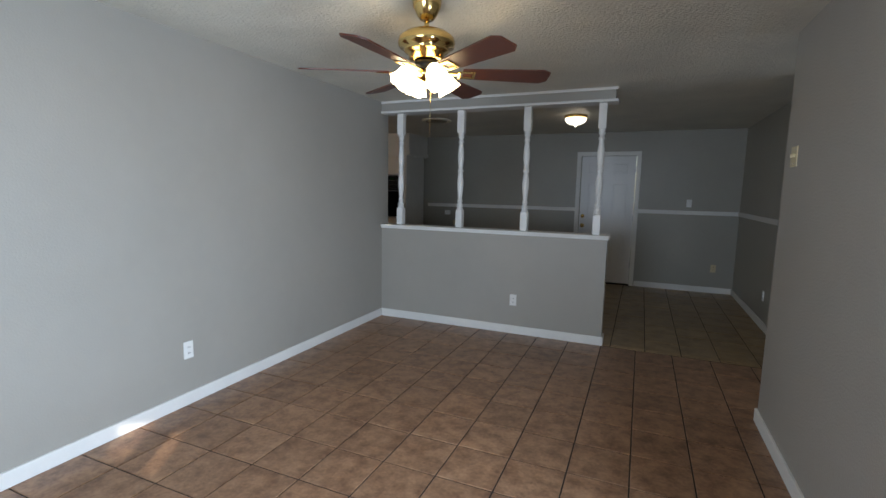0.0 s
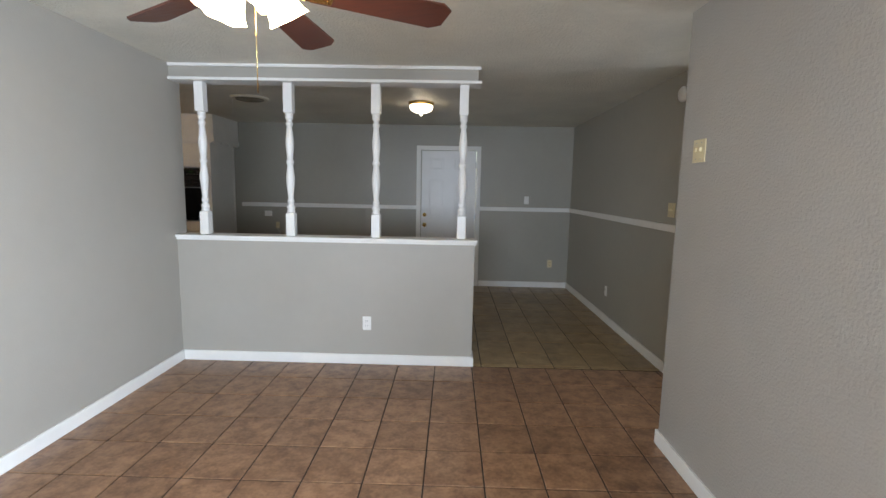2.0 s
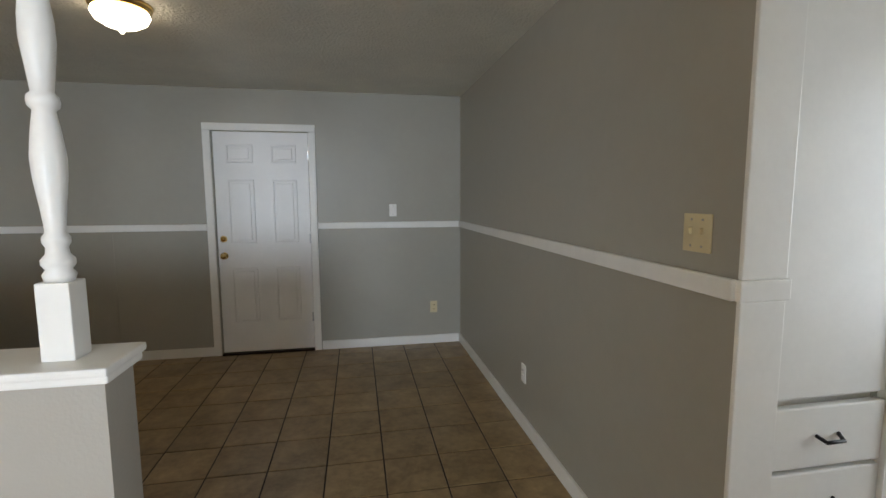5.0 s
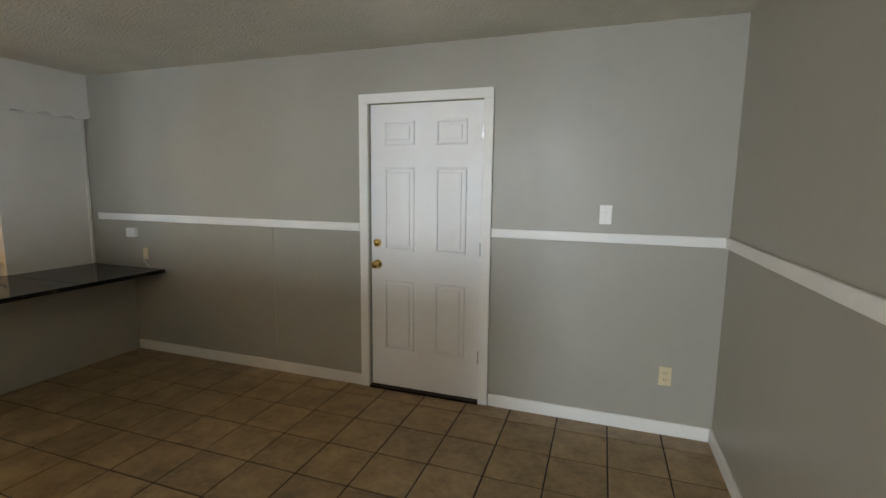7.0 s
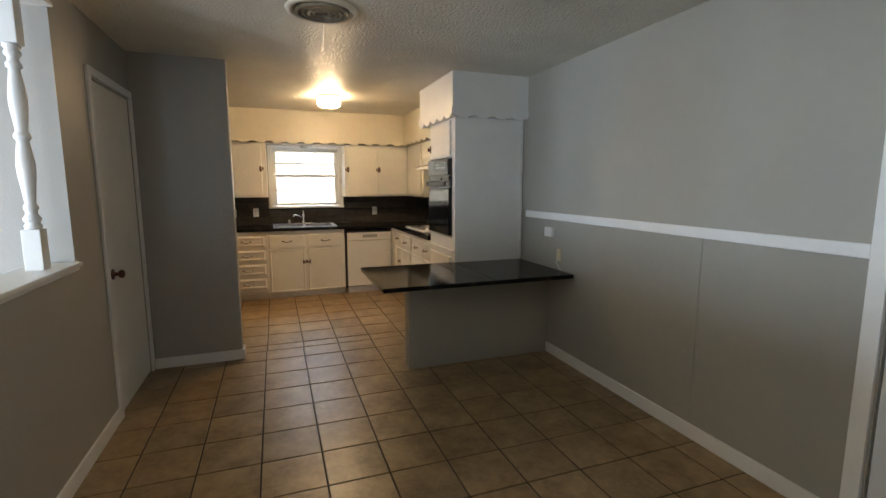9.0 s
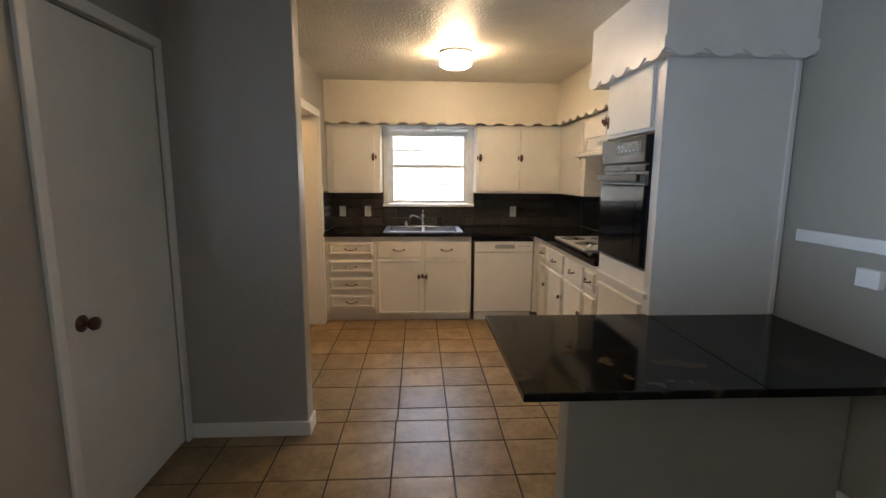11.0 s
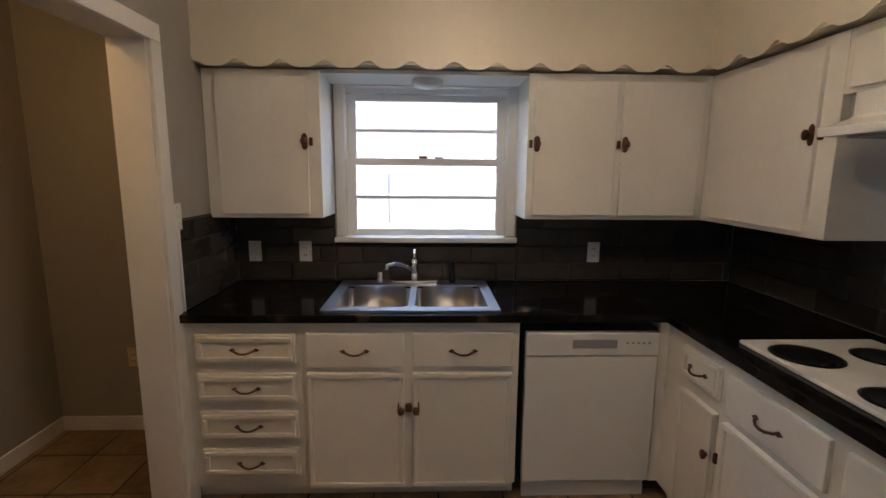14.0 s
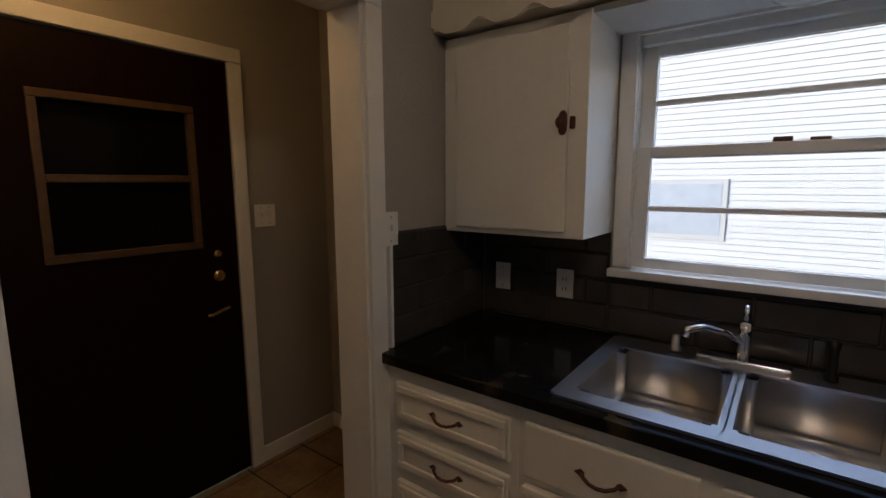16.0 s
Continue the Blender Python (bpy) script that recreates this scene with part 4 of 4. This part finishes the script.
def sash(name, x, z0, z1):
    s = part(name, boxes((x, x + .03, 5.502, 5.552, z0, z1), (x, x + .03, 6.338, 6.388, z0, z1), (x, x + .03, 5.552, 6.338, z0, z0 + .035), (x, x + .03, 5.552, 6.338, z1 - .035, z1), (x + .005, x + .025, 5.552, 6.338, (z0 + z1) / 2 - .009, (z0 + z1) / 2 + .009), bev=.003), TRIM, wf)
    for a, b in ((z0 + .035, (z0 + z1) / 2 - .009), ((z0 + z1) / 2 + .009, z1 - .035)):
        g = part("pane", boxes((x + .012, x + .016, 5.55, 6.34, a, b)), GLASS, s); g.visible_shadow = False


sash("upper_sash", WX - .075, 1.562, 1.945)
sash("lower_sash", WX - .04, 1.17, 1.60)
part("head_board", boxes((WX - .09, WX - .012, 5.502, 6.388, 1.945, 1.975), bev=.003), TRIM, wf)
part("latch", boxes((WX - .035, WX - .012, 5.90, 5.95, 1.60, 1.615), (WX - .03, WX - .015, 5.99, 6.04, 1.60, 1.61), bev=.003), BRONZE, wf, "dark sash latch")
part("liner", boxes((WX - .14, WX, 5.49, 5.502, 1.165, 1.975), (WX - .14, WX, 6.388, 6.40, 1.165, 1.975)), TRIM, wf)

# outside: the neighbour's house and lawn
setting("ground", boxes((-60, 40, -50, 60, -.40, -.35)), GRASS, "dry lawn round the house", "ground")
nb = thing("neighbour_house", boxes((-17.200, -15.200, -2, 16, -.35, 4.6)), SIDING, (-16, 6, -.35), "white weatherboard house next door", "house")
for i in range(40): part("siding_board", prism([(-15.200, -.3 + i * .12), (-15.165, -.3 + i * .12), (-15.180, -.185 + i * .12), (-15.200, -.185 + i * .12)], "y", -2, 16), SIDING, nb)
w = part("window", boxes((-15.190, -15.150, 3.4, 5.0, .35, 1.55), bev=.01), TRIM, nb)
part("pane", boxes((-15.152, -15.145, 3.5, 4.9, .45, .95)), PANE2, w); part("pane", boxes((-15.152, -15.145, 3.5, 4.9, 1.0, 1.45)), PANE2, w)
part("roof", prism([(-14.8, 4.55), (-17.6, 4.55), (-16.2, 5.4)], "y", -2.3, 16.3), GREYP, nb, "grey shingle roof")
setting("roof_outer", boxes((-7.1, 3.5, -2.9, 8.0, H + .13, H + .2)), GREYP, "flat outer roof over the rooms", "roof")

# ---- backsplash tiles ----
def splash(name, axis, fixed, a, b, z0, z1, skip=None):
    s = setting(name, boxes((fixed, fixed + .006, a, b, z0, z1)) if axis == "x" else (boxes((a, b, fixed - .006, fixed, z0, z1)) if fixed > 6 else boxes((a, b, fixed, fixed + .006, z0, z1))), SPLASH_GROUT, "grey glass subway tile backsplash", "backsplash")
    sgn = -1 if (axis == "y" and fixed > 6) else 1
    tw, th, g = .305, .10, .003; cache = {}; row = 0; z = z0
    while z < z1 - .01:
        h = min(th, z1 - z); u = a - (tw / 2 if row % 2 else 0)
        while u < b - .005:
            c0, c1 = max(u, a), min(u + tw, b)
            if c1 - c0 > .012 and not (skip and c0 > skip[0] - .2 and c1 < skip[1] + .2 and z + h > skip[2]):
                key = (round(c1 - c0, 3), round(h, 3))
                if key not in cache:
                    L, hh = (c1 - c0) / 2 - g / 2, h / 2 - g / 2
                    bm = boxes((-.005, .005, -L, L, -hh, hh) if axis == "x" else (-L, L, -.005, .005, -hh, hh)); bmesh.ops.bevel(bm, geom=bm.edges[:], offset=.006, segments=1, affect="EDGES")
                    me = bpy.data.meshes.new("tile"); bm.to_mesh(me); bm.free(); me.materials.append(SPLASH); cache[key] = me
                o = new("tile", cache[key]); o.parent = s
                c = (c0 + c1) / 2; o.location = (fixed + .006, c, z + h / 2) if axis == "x" else (c, fixed + sgn * .006, z + h / 2)
            u += tw
        z += th; row += 1


splash("backsplash_west", "x", WX, 4.885, 5.433, .913, 1.294)
splash("backsplash_sink", "x", WX, 5.4335, 6.4565, .913, 1.133)
splash("backsplash_corner", "x", WX, 6.457, 7.715, .913, 1.294)
splash("backsplash_north", "y", NY, -6.585, -4.355, .913, 1.735)
splash("backsplash_south", "y", 4.88, -6.585, -5.985, .913, 1.315)
setting("tile_edge_trim", boxes((-5.985, -5.972, 4.88, 4.897, .913, 1.27), bev=.002), TRIM, "white edge strip beside the tiles", "trim")

# ---- floors ----
def tiled_floor(name, x0, x1, y0, y1, px, py, qx, qy, mtl, label, holes=()):
    s = setting(name, boxes((x0, x1, y0, y1, -.06, -.0045)), GROUT, label, "floor")
    g = .008; cache = {}
    i0, i1 = math.floor((x0 - px) / qx), math.ceil((x1 - px) / qx); j0, j1 = math.floor((y0 - py) / qy), math.ceil((y1 - py) / qy)
    for i in range(i0, i1):
        for j in range(j0, j1):
            a, b, c, d = max(px + i * qx, x0), min(px + (i + 1) * qx, x1), max(py + j * qy, y0), min(py + (j + 1) * qy, y1)
            if b - a < .02 or d - c < .02 or any(h[0] < a and b < h[1] and h[2] < c and d < h[3] for h in holes): continue
            key = (round(b - a, 2), round(d - c, 2))
            if key not in cache:
                bm = boxes((-(b - a) / 2 + g / 2, (b - a) / 2 - g / 2, -(d - c) / 2 + g / 2, (d - c) / 2 - g / 2, -.014, 0)); bmesh.ops.bevel(bm, geom=[e for e in bm.edges if e.calc_face_angle(0) > 1], offset=.002, segments=1, affect="EDGES")
                me = bpy.data.meshes.new("tile"); bm.to_mesh(me); bm.free(); me.materials.append(mtl); cache[key] = me
            o = new("tile", cache[key]); o.parent = s; o.location = ((a + b) / 2, (c + d) / 2, random.uniform(-.0012, .0004))


tiled_floor("floor_living", -2.6, 3.2, -2.5, 4.405, -0.4385, 4.075, .3075, .318, TILE_L, "brown mottled ceramic floor tiles", [(1.05, 3.3, -3, 3.3)])
tiled_floor("floor_dining", -3.983, 1.5, 4.405, 7.74, -2.826, 5.383, .3085, .310, TILE_D, "tan ceramic floor tiles with dark grout")
tiled_floor("floor_kitchen", -6.62, -3.983, 3.79, 7.74, -5.395, 5.70, .3145, .309, TILE_D, "tan ceramic kitchen floor tiles with dark grout", [(-6.7, -6.1, 4.9, 7.8), (-6.2, -4.0, 7.2, 7.8)])
